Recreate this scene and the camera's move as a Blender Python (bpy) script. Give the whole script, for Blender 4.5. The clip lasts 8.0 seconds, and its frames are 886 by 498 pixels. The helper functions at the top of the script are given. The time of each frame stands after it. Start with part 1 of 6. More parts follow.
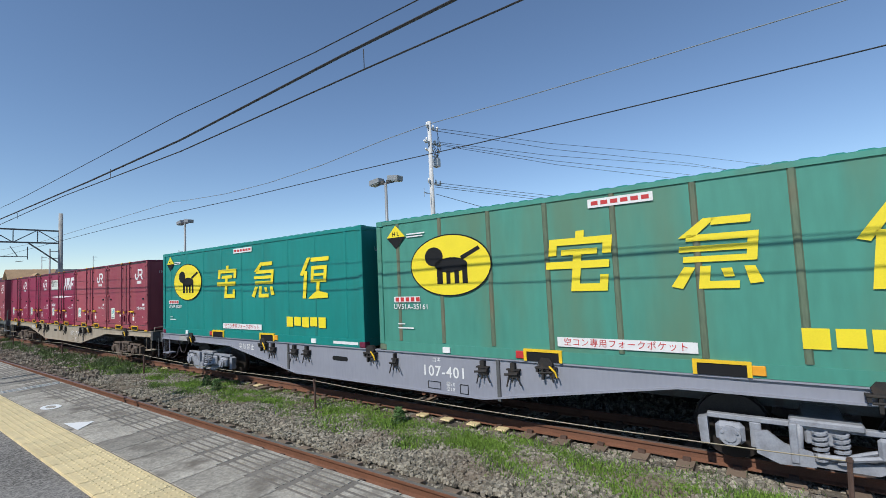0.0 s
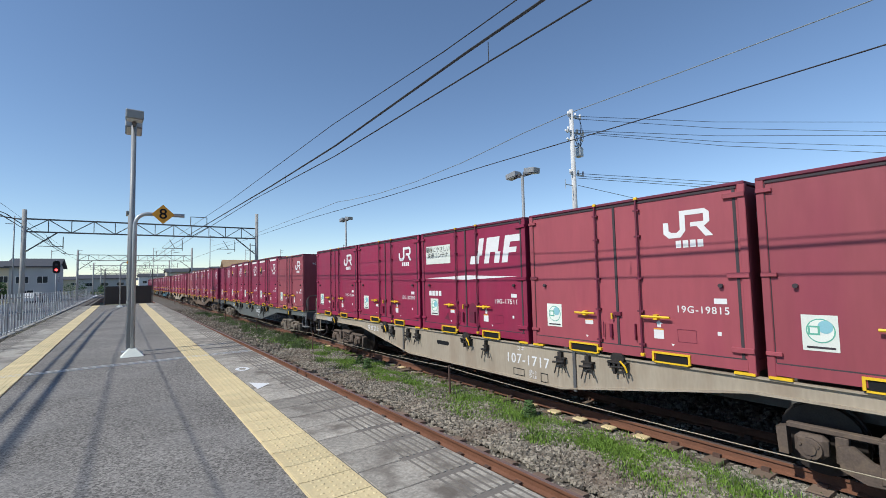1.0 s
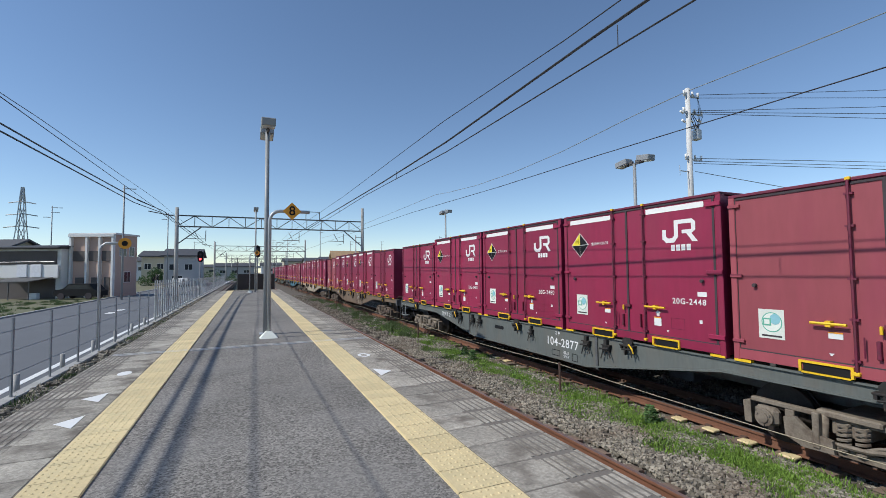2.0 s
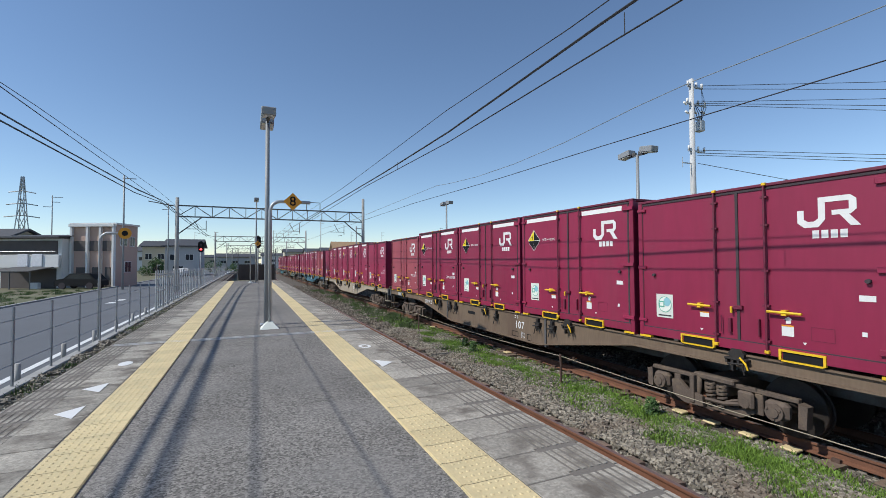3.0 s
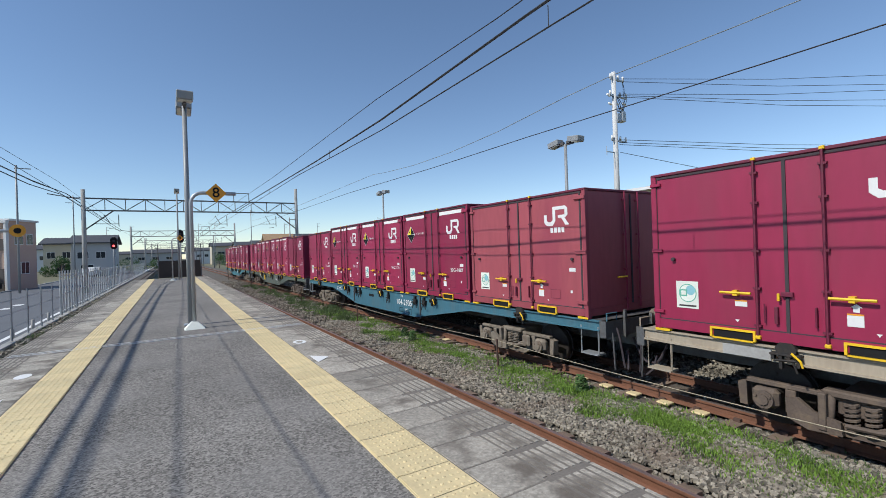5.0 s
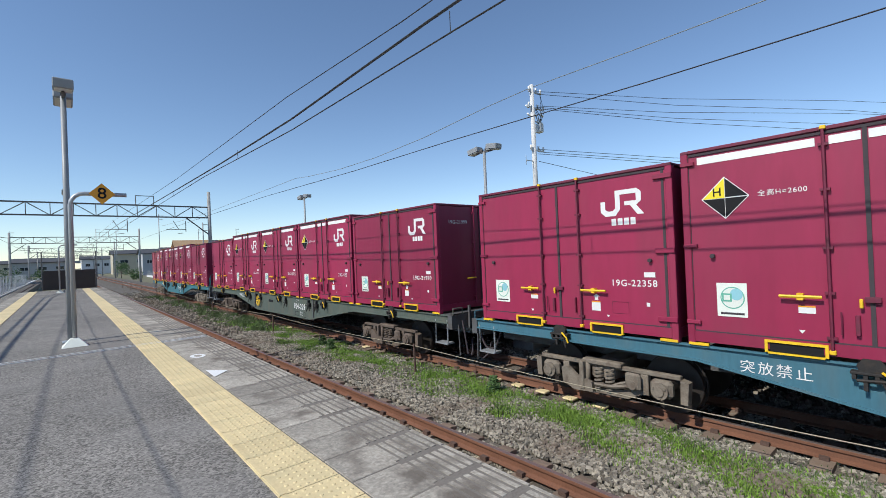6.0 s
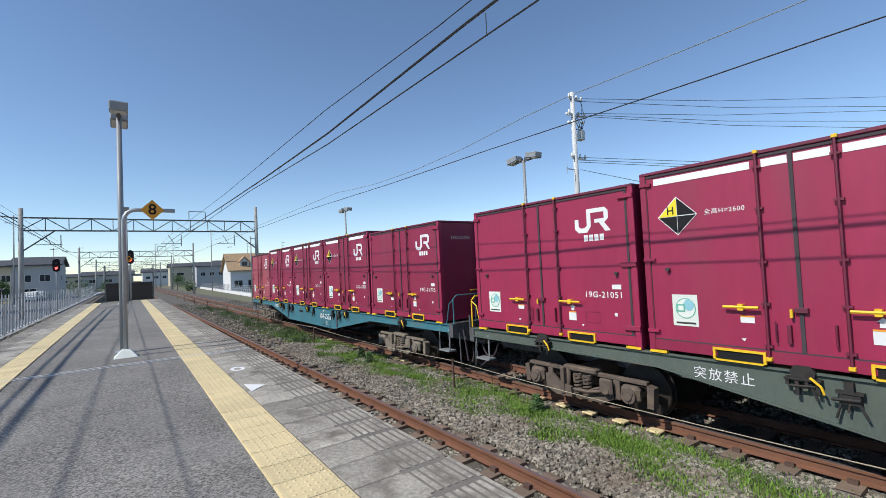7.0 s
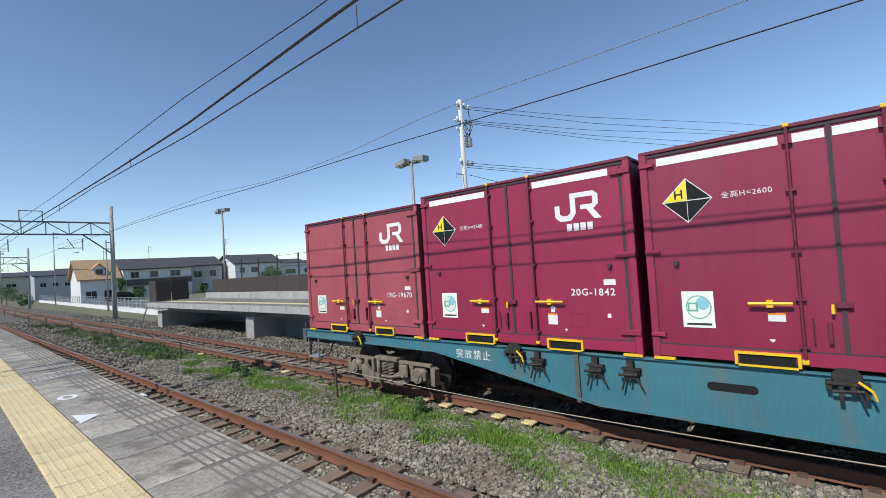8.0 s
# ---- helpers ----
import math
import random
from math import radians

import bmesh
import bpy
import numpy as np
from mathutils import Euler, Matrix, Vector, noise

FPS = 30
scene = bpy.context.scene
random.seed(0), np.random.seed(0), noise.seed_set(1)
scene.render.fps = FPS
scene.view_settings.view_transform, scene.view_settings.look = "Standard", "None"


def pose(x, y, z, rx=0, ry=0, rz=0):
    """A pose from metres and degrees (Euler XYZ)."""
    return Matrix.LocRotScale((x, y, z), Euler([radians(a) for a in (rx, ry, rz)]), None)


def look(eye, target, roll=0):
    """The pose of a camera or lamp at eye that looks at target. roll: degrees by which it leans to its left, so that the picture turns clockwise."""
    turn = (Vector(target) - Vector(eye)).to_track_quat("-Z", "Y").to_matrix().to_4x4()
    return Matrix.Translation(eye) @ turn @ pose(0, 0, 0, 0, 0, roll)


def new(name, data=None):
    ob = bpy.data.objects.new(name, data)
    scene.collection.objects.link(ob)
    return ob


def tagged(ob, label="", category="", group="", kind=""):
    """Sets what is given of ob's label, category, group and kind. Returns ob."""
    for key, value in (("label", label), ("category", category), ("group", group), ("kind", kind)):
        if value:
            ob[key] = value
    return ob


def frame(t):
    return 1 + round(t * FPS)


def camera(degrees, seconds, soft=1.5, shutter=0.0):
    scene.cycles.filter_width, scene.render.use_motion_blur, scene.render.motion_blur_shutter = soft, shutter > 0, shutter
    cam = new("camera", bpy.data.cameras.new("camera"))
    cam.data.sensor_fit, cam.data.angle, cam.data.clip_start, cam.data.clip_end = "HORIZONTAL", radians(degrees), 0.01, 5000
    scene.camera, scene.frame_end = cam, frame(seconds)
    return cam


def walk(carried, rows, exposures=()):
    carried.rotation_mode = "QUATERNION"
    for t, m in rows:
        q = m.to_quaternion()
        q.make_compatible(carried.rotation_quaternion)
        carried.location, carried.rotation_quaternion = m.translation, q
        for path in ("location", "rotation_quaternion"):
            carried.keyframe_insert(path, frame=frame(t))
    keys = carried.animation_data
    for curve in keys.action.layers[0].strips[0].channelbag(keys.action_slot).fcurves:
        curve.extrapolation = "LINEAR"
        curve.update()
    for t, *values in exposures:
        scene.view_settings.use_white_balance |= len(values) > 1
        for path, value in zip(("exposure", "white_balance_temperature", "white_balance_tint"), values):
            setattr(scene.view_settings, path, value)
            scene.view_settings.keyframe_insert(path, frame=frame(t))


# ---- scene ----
# ---- camera ----
cam = camera(90.0, 8.0, soft=0.75)
# seconds, eye x, y, z, yaw, pitch, roll
PATH = [
    (0.0, -1.317, 0.198, 1.688, -54.19, 3.73, -2.61),
    (0.5, -1.171, -0.061, 1.598, -40.74, 3.62, -2.02),
    (1.0, -1.163, 0.034, 1.633, -35.90, 3.67, -1.33),
    (1.5, -1.339, 0.083, 1.640, -33.45, 3.55, -1.61),
    (2.0, -1.471, 0.203, 1.696, -23.81, 2.76, -0.53),
    (3.5, -1.461, 0.263, 1.700, -23.81, 1.28, -0.20),
    (4.0, -1.445, 0.263, 1.730, -26.62, 1.14, -0.51),
    (5.5, -1.303, 0.235, 1.692, -35.85, -0.17, -2.30),
    (6.0, -1.104, 0.137, 1.675, -40.66, 0.46, -2.41),
    (6.5, -1.022, 0.157, 1.681, -38.18, 1.13, -4.85),
    (7.0, -0.910, 0.328, 1.688, -35.60, 2.16, -2.73),
    (7.5, -0.788, 0.476, 1.678, -34.66, 1.48, -2.17),
    (8.0, -0.612, 0.294, 1.665, -49.11, 1.80, -3.70),
]
# seconds, stops and white balance: the film brightens a little on the way
EXPOSURES = [(t, e, 6250, 9) for t, e in ((0.0, -0.12), (0.5, -0.09), (1.0, -0.04), (2.0, -0.12), (4.0, -0.12), (5.5, -0.03), (6.0, 0.03), (6.5, 0.07), (7.0, 0.05), (7.5, 0.02), (8.0, 0.02))]
walk(cam, [(t, pose(x, y, z, 90 + p, 0, w) @ pose(0, 0, 0, 0, 0, r)) for t, x, y, z, w, p, r in PATH], EXPOSURES)

# ---- light ----
SUN_EL, SUN_AZ = 45.0, math.atan2(-0.999, 0.04)
world = bpy.data.worlds.new("world")
scene.world = world
world.use_nodes = True
wn = world.node_tree
sky = wn.nodes.new("ShaderNodeTexSky")
sky.sky_type, sky.sun_disc = "NISHITA", False
sky.sun_elevation, sky.sun_rotation = radians(SUN_EL), SUN_AZ
sky.altitude, sky.air_density, sky.dust_density, sky.ozone_density = 0, 0.9, 0.0, 2.3
wn.links.new(sky.outputs[0], wn.nodes["Background"].inputs[0])
wn.nodes["Background"].inputs[1].default_value = 0.142
sun = new("sun", bpy.data.lights.new("sun", "SUN"))
sun.data.energy, sun.data.angle, sun.data.color = 4.2, radians(0.5), (1.0, 0.95, 0.87)
c = math.cos(radians(SUN_EL))
sun.matrix_world = look((-0.999 * c * 50, 0.04 * c * 50, math.sin(radians(SUN_EL)) * 50), (0, 0, 0))


# ---- materials ----
def material(name, color, rough=0.6, metal=0.0, vary=0.12, scale=3.0, fine=60.0, bump=0.15, spot=None, spot_amount=0.0, random_hue=0.0, spec=0.5, streak=0.0, island=0.0, bump_dist=0.005, speckle=0.0, speckle_size=0.012):
    """Base colour with large and fine variation, optional stains of another colour, and fine relief."""
    m = bpy.data.materials.new(name)
    m.use_nodes = True
    nt = m.node_tree
    b = nt.nodes["Principled BSDF"]
    b.inputs["Roughness"].default_value, b.inputs["Metallic"].default_value = rough, metal
    b.inputs["Specular IOR Level"].default_value = spec
    N, L = nt.nodes.new, nt.links.new
    co = N("ShaderNodeTexCoord")
    mp = N("ShaderNodeMapping")
    mp.inputs["Scale"].default_value = (1, 1, 1.0 / (1 + 6 * streak))
    L(co.outputs["Object"], mp.inputs[0])
    info = N("ShaderNodeObjectInfo")
    sh = N("ShaderNodeVectorMath")
    sh.operation = "MULTIPLY_ADD"
    cmb = N("ShaderNodeCombineXYZ")
    for i in range(3):
        L(info.outputs["Random"], cmb.inputs[i])
    L(cmb.outputs[0], sh.inputs[0])
    sh.inputs[1].default_value = (37, 53, 71)
    L(mp.outputs[0], sh.inputs[2])
    big, fin = N("ShaderNodeTexNoise"), N("ShaderNodeTexNoise")
    big.inputs["Scale"].default_value, fin.inputs["Scale"].default_value = scale, fine
    big.inputs["Detail"].default_value, fin.inputs["Detail"].default_value = 5, 4
    L(sh.outputs[0], big.inputs[0])
    L(sh.outputs[0], fin.inputs[0])
    add = N("ShaderNodeMath")
    add.operation = "ADD"
    L(big.outputs[0], add.inputs[0])
    L(fin.outputs[0], add.inputs[1])
    mr = N("ShaderNodeMapRange")
    mr.inputs[1].default_value, mr.inputs[2].default_value = 0.6, 1.4
    mr.inputs[3].default_value, mr.inputs[4].default_value = 1 - vary, 1 + vary
    L(add.outputs[0], mr.inputs[0])
    val = mr.outputs[0]
    if random_hue or island:
        rr = N("ShaderNodeMapRange")
        amt = random_hue or island
        rr.inputs[3].default_value, rr.inputs[4].default_value = 1 - amt, 1 + amt
        if island:
            L(N("ShaderNodeNewGeometry").outputs["Random Per Island"], rr.inputs[0])
        else:
            L(info.outputs["Random"], rr.inputs[0])
        mu = N("ShaderNodeMath")
        mu.operation = "MULTIPLY"
        L(val, mu.inputs[0])
        L(rr.outputs[0], mu.inputs[1])
        val = mu.outputs[0]
    if speckle:
        vo = N("ShaderNodeTexVoronoi")
        vo.inputs["Scale"].default_value = 1.0 / speckle_size
        L(sh.outputs[0], vo.inputs["Vector"])
        sep = N("ShaderNodeSeparateColor")
        L(vo.outputs["Color"], sep.inputs[0])
        sp = N("ShaderNodeMapRange")
        sp.inputs[3].default_value, sp.inputs[4].default_value = 1 - speckle, 1 + speckle
        L(sep.outputs[0], sp.inputs[0])
        ml = N("ShaderNodeMath")
        ml.operation = "MULTIPLY"
        L(val, ml.inputs[0])
        L(sp.outputs[0], ml.inputs[1])
        val = ml.outputs[0]
    hs = N("ShaderNodeHueSaturation")
    hs.inputs["Color"].default_value = (*color, 1)
    L(val, hs.inputs["Value"])
    col = hs.outputs[0]
    if spot:
        mx = N("ShaderNodeMixRGB")
        mx.inputs[2].default_value = (*spot, 1)
        ms = N("ShaderNodeTexNoise")
        ms.inputs["Scale"].default_value, ms.inputs["Detail"].default_value = scale * 1.7, 6
        L(sh.outputs[0], ms.inputs[0])
        rg = N("ShaderNodeMapRange")
        rg.inputs[1].default_value, rg.inputs[2].default_value = 0.5, 0.68
        rg.inputs[4].default_value = spot_amount
        L(ms.outputs[0], rg.inputs[0])
        L(rg.outputs[0], mx.inputs[0])
        L(col, mx.inputs[1])
        col = mx.outputs[0]
    L(col, b.inputs["Base Color"])
    if bump:
        bp = N("ShaderNodeBump")
        bp.inputs["Strength"].default_value, bp.inputs["Distance"].default_value = bump, bump_dist
        L(fin.outputs[0], bp.inputs["Height"])
        L(bp.outputs[0], b.inputs["Normal"])
    return m


def glow(name, color, strength):
    m = bpy.data.materials.new(name)
    m.use_nodes = True
    b = m.node_tree.nodes["Principled BSDF"]
    b.inputs["Base Color"].default_value = (*color, 1)
    b.inputs["Emission Color"].default_value = (*color, 1)
    b.inputs["Emission Strength"].default_value = strength
    return m


M = dict(
    asphalt=material("asphalt", (0.20, 0.185, 0.165), 0.95, vary=0.35, scale=0.6, fine=30, bump=0.7, spot=(0.25, 0.235, 0.215), spot_amount=0.4, speckle=0.55, speckle_size=0.016, spec=0.3),
    road=material("road_asphalt", (0.125, 0.13, 0.14), 0.9, vary=0.12, scale=0.5, fine=60, bump=0.3),
    tactile=material("tactile_yellow", (0.66, 0.53, 0.29), 0.8, vary=0.15, scale=2.5, fine=40, bump=0.2, random_hue=0.07, spot=(0.56, 0.47, 0.27), spot_amount=0.5),
    slab=material("concrete_slab", (0.33, 0.30, 0.25), 0.95, vary=0.4, scale=1.6, fine=25, bump=0.4, random_hue=0.25, spot=(0.12, 0.10, 0.08), spot_amount=0.85, speckle=0.15, speckle_size=0.02),
    groove=material("slab_groove", (0.18, 0.16, 0.135), 0.95, vary=0.3),
    concrete=material("concrete", (0.36, 0.35, 0.33), 0.9, vary=0.18, scale=1.2, fine=30, bump=0.3, spot=(0.2, 0.19, 0.17), spot_amount=0.5),
    concrete_pale=material("concrete_pale", (0.58, 0.57, 0.55), 0.85, vary=0.12, scale=1.2, fine=30, bump=0.2),
    # darker copy of concrete: the shade below the decks is in its colour
    concrete_shaded=material("concrete_shaded", (0.2, 0.19, 0.18), 0.9, vary=0.2, scale=1.2, fine=30, bump=0.3),
    white=material("white_paint", (0.78, 0.77, 0.74), 0.6, vary=0.05, bump=0.05),
    decal=material("white_marking", (0.74, 0.73, 0.71), 0.6, vary=0.06, scale=5, bump=0.0, spot=(0.5, 0.4, 0.42), spot_amount=0.15),
    maroon=material("maroon_paint", (0.275, 0.016, 0.058), 0.5, vary=0.13, scale=0.8, fine=9, bump=0.05, random_hue=0.16, spot=(0.235, 0.033, 0.063), spot_amount=0.5, streak=0.6),
    maroon_faded=material("maroon_faded", (0.315, 0.064, 0.08), 0.6, vary=0.14, scale=0.8, fine=9, bump=0.05, random_hue=0.12, spot=(0.27, 0.035, 0.07), spot_amount=0.5, streak=0.6),
    maroon_dark=material("maroon_dark", (0.15, 0.014, 0.04), 0.6, vary=0.2, scale=4, fine=30, spot=(0.06, 0.03, 0.03), spot_amount=0.5),
    green=material("green_paint", (0.008, 0.215, 0.185), 0.5, vary=0.12, scale=0.8, fine=9, bump=0.05, spot=(0.015, 0.15, 0.125), spot_amount=0.5, streak=0.6),
    green_faded=material("green_faded", (0.062, 0.255, 0.19), 0.6, vary=0.15, scale=0.5, fine=9, bump=0.05, spot=(0.10, 0.19, 0.115), spot_amount=0.8, streak=0.6),
    green_rib=material("green_rib", (0.11, 0.15, 0.095), 0.75, vary=0.3, scale=3, fine=30, bump=0.1, spot=(0.19, 0.13, 0.08), spot_amount=0.5, streak=0.6),
    rubber=material("rubber_seal", (0.05, 0.04, 0.045), 0.85, vary=0.2),
    yellow=material("yellow_paint", (0.80, 0.50, 0.015), 0.55, vary=0.12, scale=4, spot=(0.5, 0.3, 0.03), spot_amount=0.3),
    hazard=material("hazard_yellow", (0.83, 0.66, 0.02), 0.5, vary=0.06),
    black=material("black_paint", (0.014, 0.014, 0.015), 0.7, vary=0.15, spec=0.2),
    cream=material("cream_sticker", (0.72, 0.74, 0.66), 0.6, vary=0.1, random_hue=0.1),
    mint=material("green_print", (0.13, 0.42, 0.30), 0.6, vary=0.1),
    blue_print=material("blue_print", (0.25, 0.5, 0.55), 0.6, vary=0.1),
    red=material("red_paint", (0.5, 0.03, 0.03), 0.5, vary=0.1),
    orange=material("orange_sign", (0.78, 0.33, 0.02), 0.5, vary=0.05),
    steel=material("galvanised_steel", (0.42, 0.43, 0.43), 0.45, 0.5, vary=0.15, scale=3, bump=0.05),
    steel_dark=material("dark_steel", (0.12, 0.12, 0.12), 0.6, 0.3, vary=0.25, scale=5, spot=(0.09, 0.06, 0.045), spot_amount=0.5),
    pole_grey=material("grey_pole_paint", (0.27, 0.28, 0.285), 0.5, 0.1, vary=0.1),
    bogie=material("bogie_dusty", (0.20, 0.165, 0.125), 0.85, vary=0.3, scale=4, fine=40, bump=0.3, spot=(0.1, 0.07, 0.05), spot_amount=0.7),
    bogie_dark=material("bogie_brown", (0.115, 0.085, 0.065), 0.85, vary=0.3, scale=4, fine=40, bump=0.3, spot=(0.22, 0.16, 0.1), spot_amount=0.4),
    bogie_grey=material("bogie_grey", (0.30, 0.31, 0.34), 0.6, vary=0.2, scale=4, fine=40, bump=0.2, spot=(0.15, 0.15, 0.16), spot_amount=0.5),
    w_grey=material("wagon_grey", (0.27, 0.275, 0.315), 0.5, vary=0.08, scale=1.5, fine=20, bump=0.05, streak=0.6),
    w_tan=material("wagon_tan", (0.37, 0.31, 0.23), 0.7, vary=0.14, scale=1.5, fine=25, bump=0.1, spot=(0.24, 0.17, 0.115), spot_amount=0.4, streak=0.6),
    w_brown=material("wagon_brown", (0.165, 0.115, 0.075), 0.75, vary=0.2, scale=1.5, fine=25, bump=0.1, spot=(0.1, 0.06, 0.04), spot_amount=0.5, streak=0.6),
    w_slate=material("wagon_slate", (0.115, 0.125, 0.115), 0.7, vary=0.15, scale=1.5, fine=25, bump=0.1, spot=(0.15, 0.12, 0.09), spot_amount=0.35, streak=0.6),
    w_blue=material("wagon_blue", (0.05, 0.145, 0.19), 0.6, vary=0.15, scale=1.5, fine=25, bump=0.1, spot=(0.10, 0.14, 0.15), spot_amount=0.45, streak=0.6),
    w_green=material("wagon_olive", (0.085, 0.105, 0.085), 0.7, vary=0.18, scale=1.5, fine=25, bump=0.1, spot=(0.14, 0.12, 0.085), spot_amount=0.4, streak=0.6),
    w_teal=material("wagon_teal", (0.045, 0.165, 0.20), 0.65, vary=0.15, scale=1.5, fine=25, bump=0.1, spot=(0.12, 0.13, 0.115), spot_amount=0.5, streak=0.6),
    lock_iron=material("black_iron", (0.035, 0.032, 0.03), 0.7, 0.1, vary=0.3, scale=9, spec=0.25, spot=(0.08, 0.055, 0.04), spot_amount=0.4),
    wheel=material("wheel_steel", (0.06, 0.05, 0.045), 0.5, 0.6, vary=0.3, scale=6),
    rail_side=material("rusty_rail", (0.17, 0.075, 0.042), 0.85, vary=0.25, scale=4, fine=50, bump=0.2),
    rail_top=material("rail_head", (0.30, 0.24, 0.22), 0.4, 0.6, vary=0.2, scale=8),
    sleeper=material("sleeper", (0.20, 0.145, 0.105), 0.9, vary=0.2, scale=3, fine=40, bump=0.3, random_hue=0.15),
    ballast=material("ballast_bed", (0.12, 0.105, 0.085), 0.95, vary=0.5, scale=1.2, fine=28, bump=1.0, spot=(0.13, 0.095, 0.07), spot_amount=0.6, bump_dist=0.03),
    stone=material("ballast_stone", (0.24, 0.215, 0.17), 0.9, vary=0.25, scale=0.7, fine=70, bump=0.3, island=0.6, spot=(0.15, 0.105, 0.075), spot_amount=0.6),
    grass=material("grass_blade", (0.155, 0.26, 0.034), 0.7, vary=0.2, scale=1.0, fine=5, bump=0.0, island=0.35),
    weed=material("dull_weed", (0.085, 0.13, 0.04), 0.8, vary=0.2, scale=1.0, fine=5, bump=0.0, island=0.4),
    leaf=material("leaf", (0.05, 0.105, 0.022), 0.7, vary=0.25, scale=1.0, fine=5, bump=0.0, island=0.4),
    ground=material("dry_ground", (0.155, 0.145, 0.085), 0.95, vary=0.3, scale=0.08, fine=4, bump=0.5, spot=(0.10, 0.12, 0.05), spot_amount=0.7),
    wire=material("wire", (0.03, 0.03, 0.033), 0.6, vary=0.1, bump=0),
    wire_light=material("bare_wire", (0.26, 0.28, 0.28), 0.5, 0.3, vary=0.1, bump=0),
    fence_dark=material("brown_panel", (0.05, 0.038, 0.032), 0.7, vary=0.15, scale=2, random_hue=0.12),
    rope=material("rope", (0.34, 0.29, 0.2), 0.9, vary=0.1),
    rust=material("rusty_iron", (0.10, 0.06, 0.045), 0.9, vary=0.3, scale=8),
    wall_white=material("white_render", (0.70, 0.69, 0.67), 0.85, vary=0.06, scale=0.6, fine=20),
    wall_grey=material("grey_render", (0.42, 0.42, 0.42), 0.85, vary=0.07, scale=0.6, fine=20),
    wall_pink=material("pink_render", (0.52, 0.36, 0.29), 0.85, vary=0.08, scale=0.6, fine=20),
    wall_beige=material("beige_render", (0.52, 0.47, 0.36), 0.85, vary=0.08, scale=0.6, fine=20),
    wall_brown=material("brown_cladding", (0.10, 0.085, 0.08), 0.8, vary=0.15, scale=1, fine=20),
    roof=material("dark_roof_tiles", (0.07, 0.07, 0.075), 0.7, vary=0.2, scale=2, fine=14, bump=0.4),
    roof_tan=material("tan_shingles", (0.40, 0.265, 0.15), 0.85, vary=0.2, scale=2, fine=10, bump=0.4),
    glass=material("dark_window", (0.03, 0.035, 0.04), 0.12, vary=0.2, bump=0),
    cloth=material("laundry", (0.7, 0.7, 0.72), 0.9, vary=0.15, scale=6, bump=0.2),
    lamp_glass=material("lamp_diffuser", (0.6, 0.6, 0.55), 0.3, vary=0.05, bump=0),
    signal_red=glow("signal_red", (1.0, 0.05, 0.05), 6.0),
)


# ---- mesh tools ----
def bm_box(bm, x0, x1, y0, y1, z0, z1, bevel=0.0):
    vs = [bm.verts.new(p) for p in ((x0, y0, z0), (x1, y0, z0), (x1, y1, z0), (x0, y1, z0), (x0, y0, z1), (x1, y0, z1), (x1, y1, z1), (x0, y1, z1))]
    fs = [bm.faces.new([vs[i] for i in f]) for f in ((0, 3, 2, 1), (4, 5, 6, 7), (0, 1, 5, 4), (1, 2, 6, 5), (2, 3, 7, 6), (3, 0, 4, 7))]
    if bevel:
        es = list({e for f in fs for e in f.edges})
        bmesh.ops.bevel(bm, geom=es, offset=bevel, segments=1, affect="EDGES")
    return bm


def box(x0, x1, y0, y1, z0, z1, bevel=0.0):
    return bm_box(bmesh.new(), x0, x1, y0, y1, z0, z1, bevel)


def bm_tube(bm, points, r, seg=8, caps=True, r_end=None):
    """A round bar along a line of points."""
    pts = [Vector(p) for p in points]
    rings = []
    for i, p in enumerate(pts):
        d = (pts[min(i + 1, len(pts) - 1)] - pts[max(i - 1, 0)]).normalized()
        a = d.orthogonal().normalized() if abs(d.z) > 0.99 else Vector((0, 0, 1)).cross(d).normalized()
        b = d.cross(a)
        rr = r if r_end is None else r + (r_end - r) * i / (len(pts) - 1)
        rings.append([bm.verts.new(p + (a * math.cos(k * 2 * math.pi / seg) + b * math.sin(k * 2 * math.pi / seg)) * rr) for k in range(seg)])
    for q, w in zip(rings[:-1], rings[1:]):
        for k in range(seg):
            f = bm.faces.new((q[k], q[(k + 1) % seg], w[(k + 1) % seg], w[k]))
            f.smooth = seg > 6
    if caps:
        bm.faces.new(rings[0][::-1])
        bm.faces.new(rings[-1])
    return bm


def tube(points, r, seg=8, r_end=None):
    return bm_tube(bmesh.new(), points, r, seg, True, r_end)


def bm_prism(bm, outline, axis, a, b):
    """An outline (two coordinates each) extruded along axis 0, 1 or 2 from a to b."""
    def place(u, v, w):
        return ((w, u, v), (u, w, v), (u, v, w))[axis]
    lo = [bm.verts.new(place(u, v, a)) for u, v in outline]
    hi = [bm.verts.new(place(u, v, b)) for u, v in outline]
    n = len(outline)
    bm.faces.new(lo)
    bm.faces.new(hi[::-1])
    for i in range(n):
        bm.faces.new((lo[i], hi[i], hi[(i + 1) % n], lo[(i + 1) % n]))
    bmesh.ops.recalc_face_normals(bm, faces=bm.faces[:])
    return bm


def prism(outline, axis, a, b):
    return bm_prism(bmesh.new(), outline, axis, a, b)


def mesh_of(bm, name, mat):
    me = bpy.data.meshes.new(name)
    bm.normal_update()
    bm.to_mesh(me)
    bm.free()
    me.materials.append(M[mat] if isinstance(mat, str) else mat)
    return me


def part(name, bm, mat, parent, label="", m=None):
    ob = new(name, mesh_of(bm, name, mat))
    ob.parent = parent
    if m is not None:
        ob.matrix_basis = m
    if label:
        ob["label"] = label
    return ob


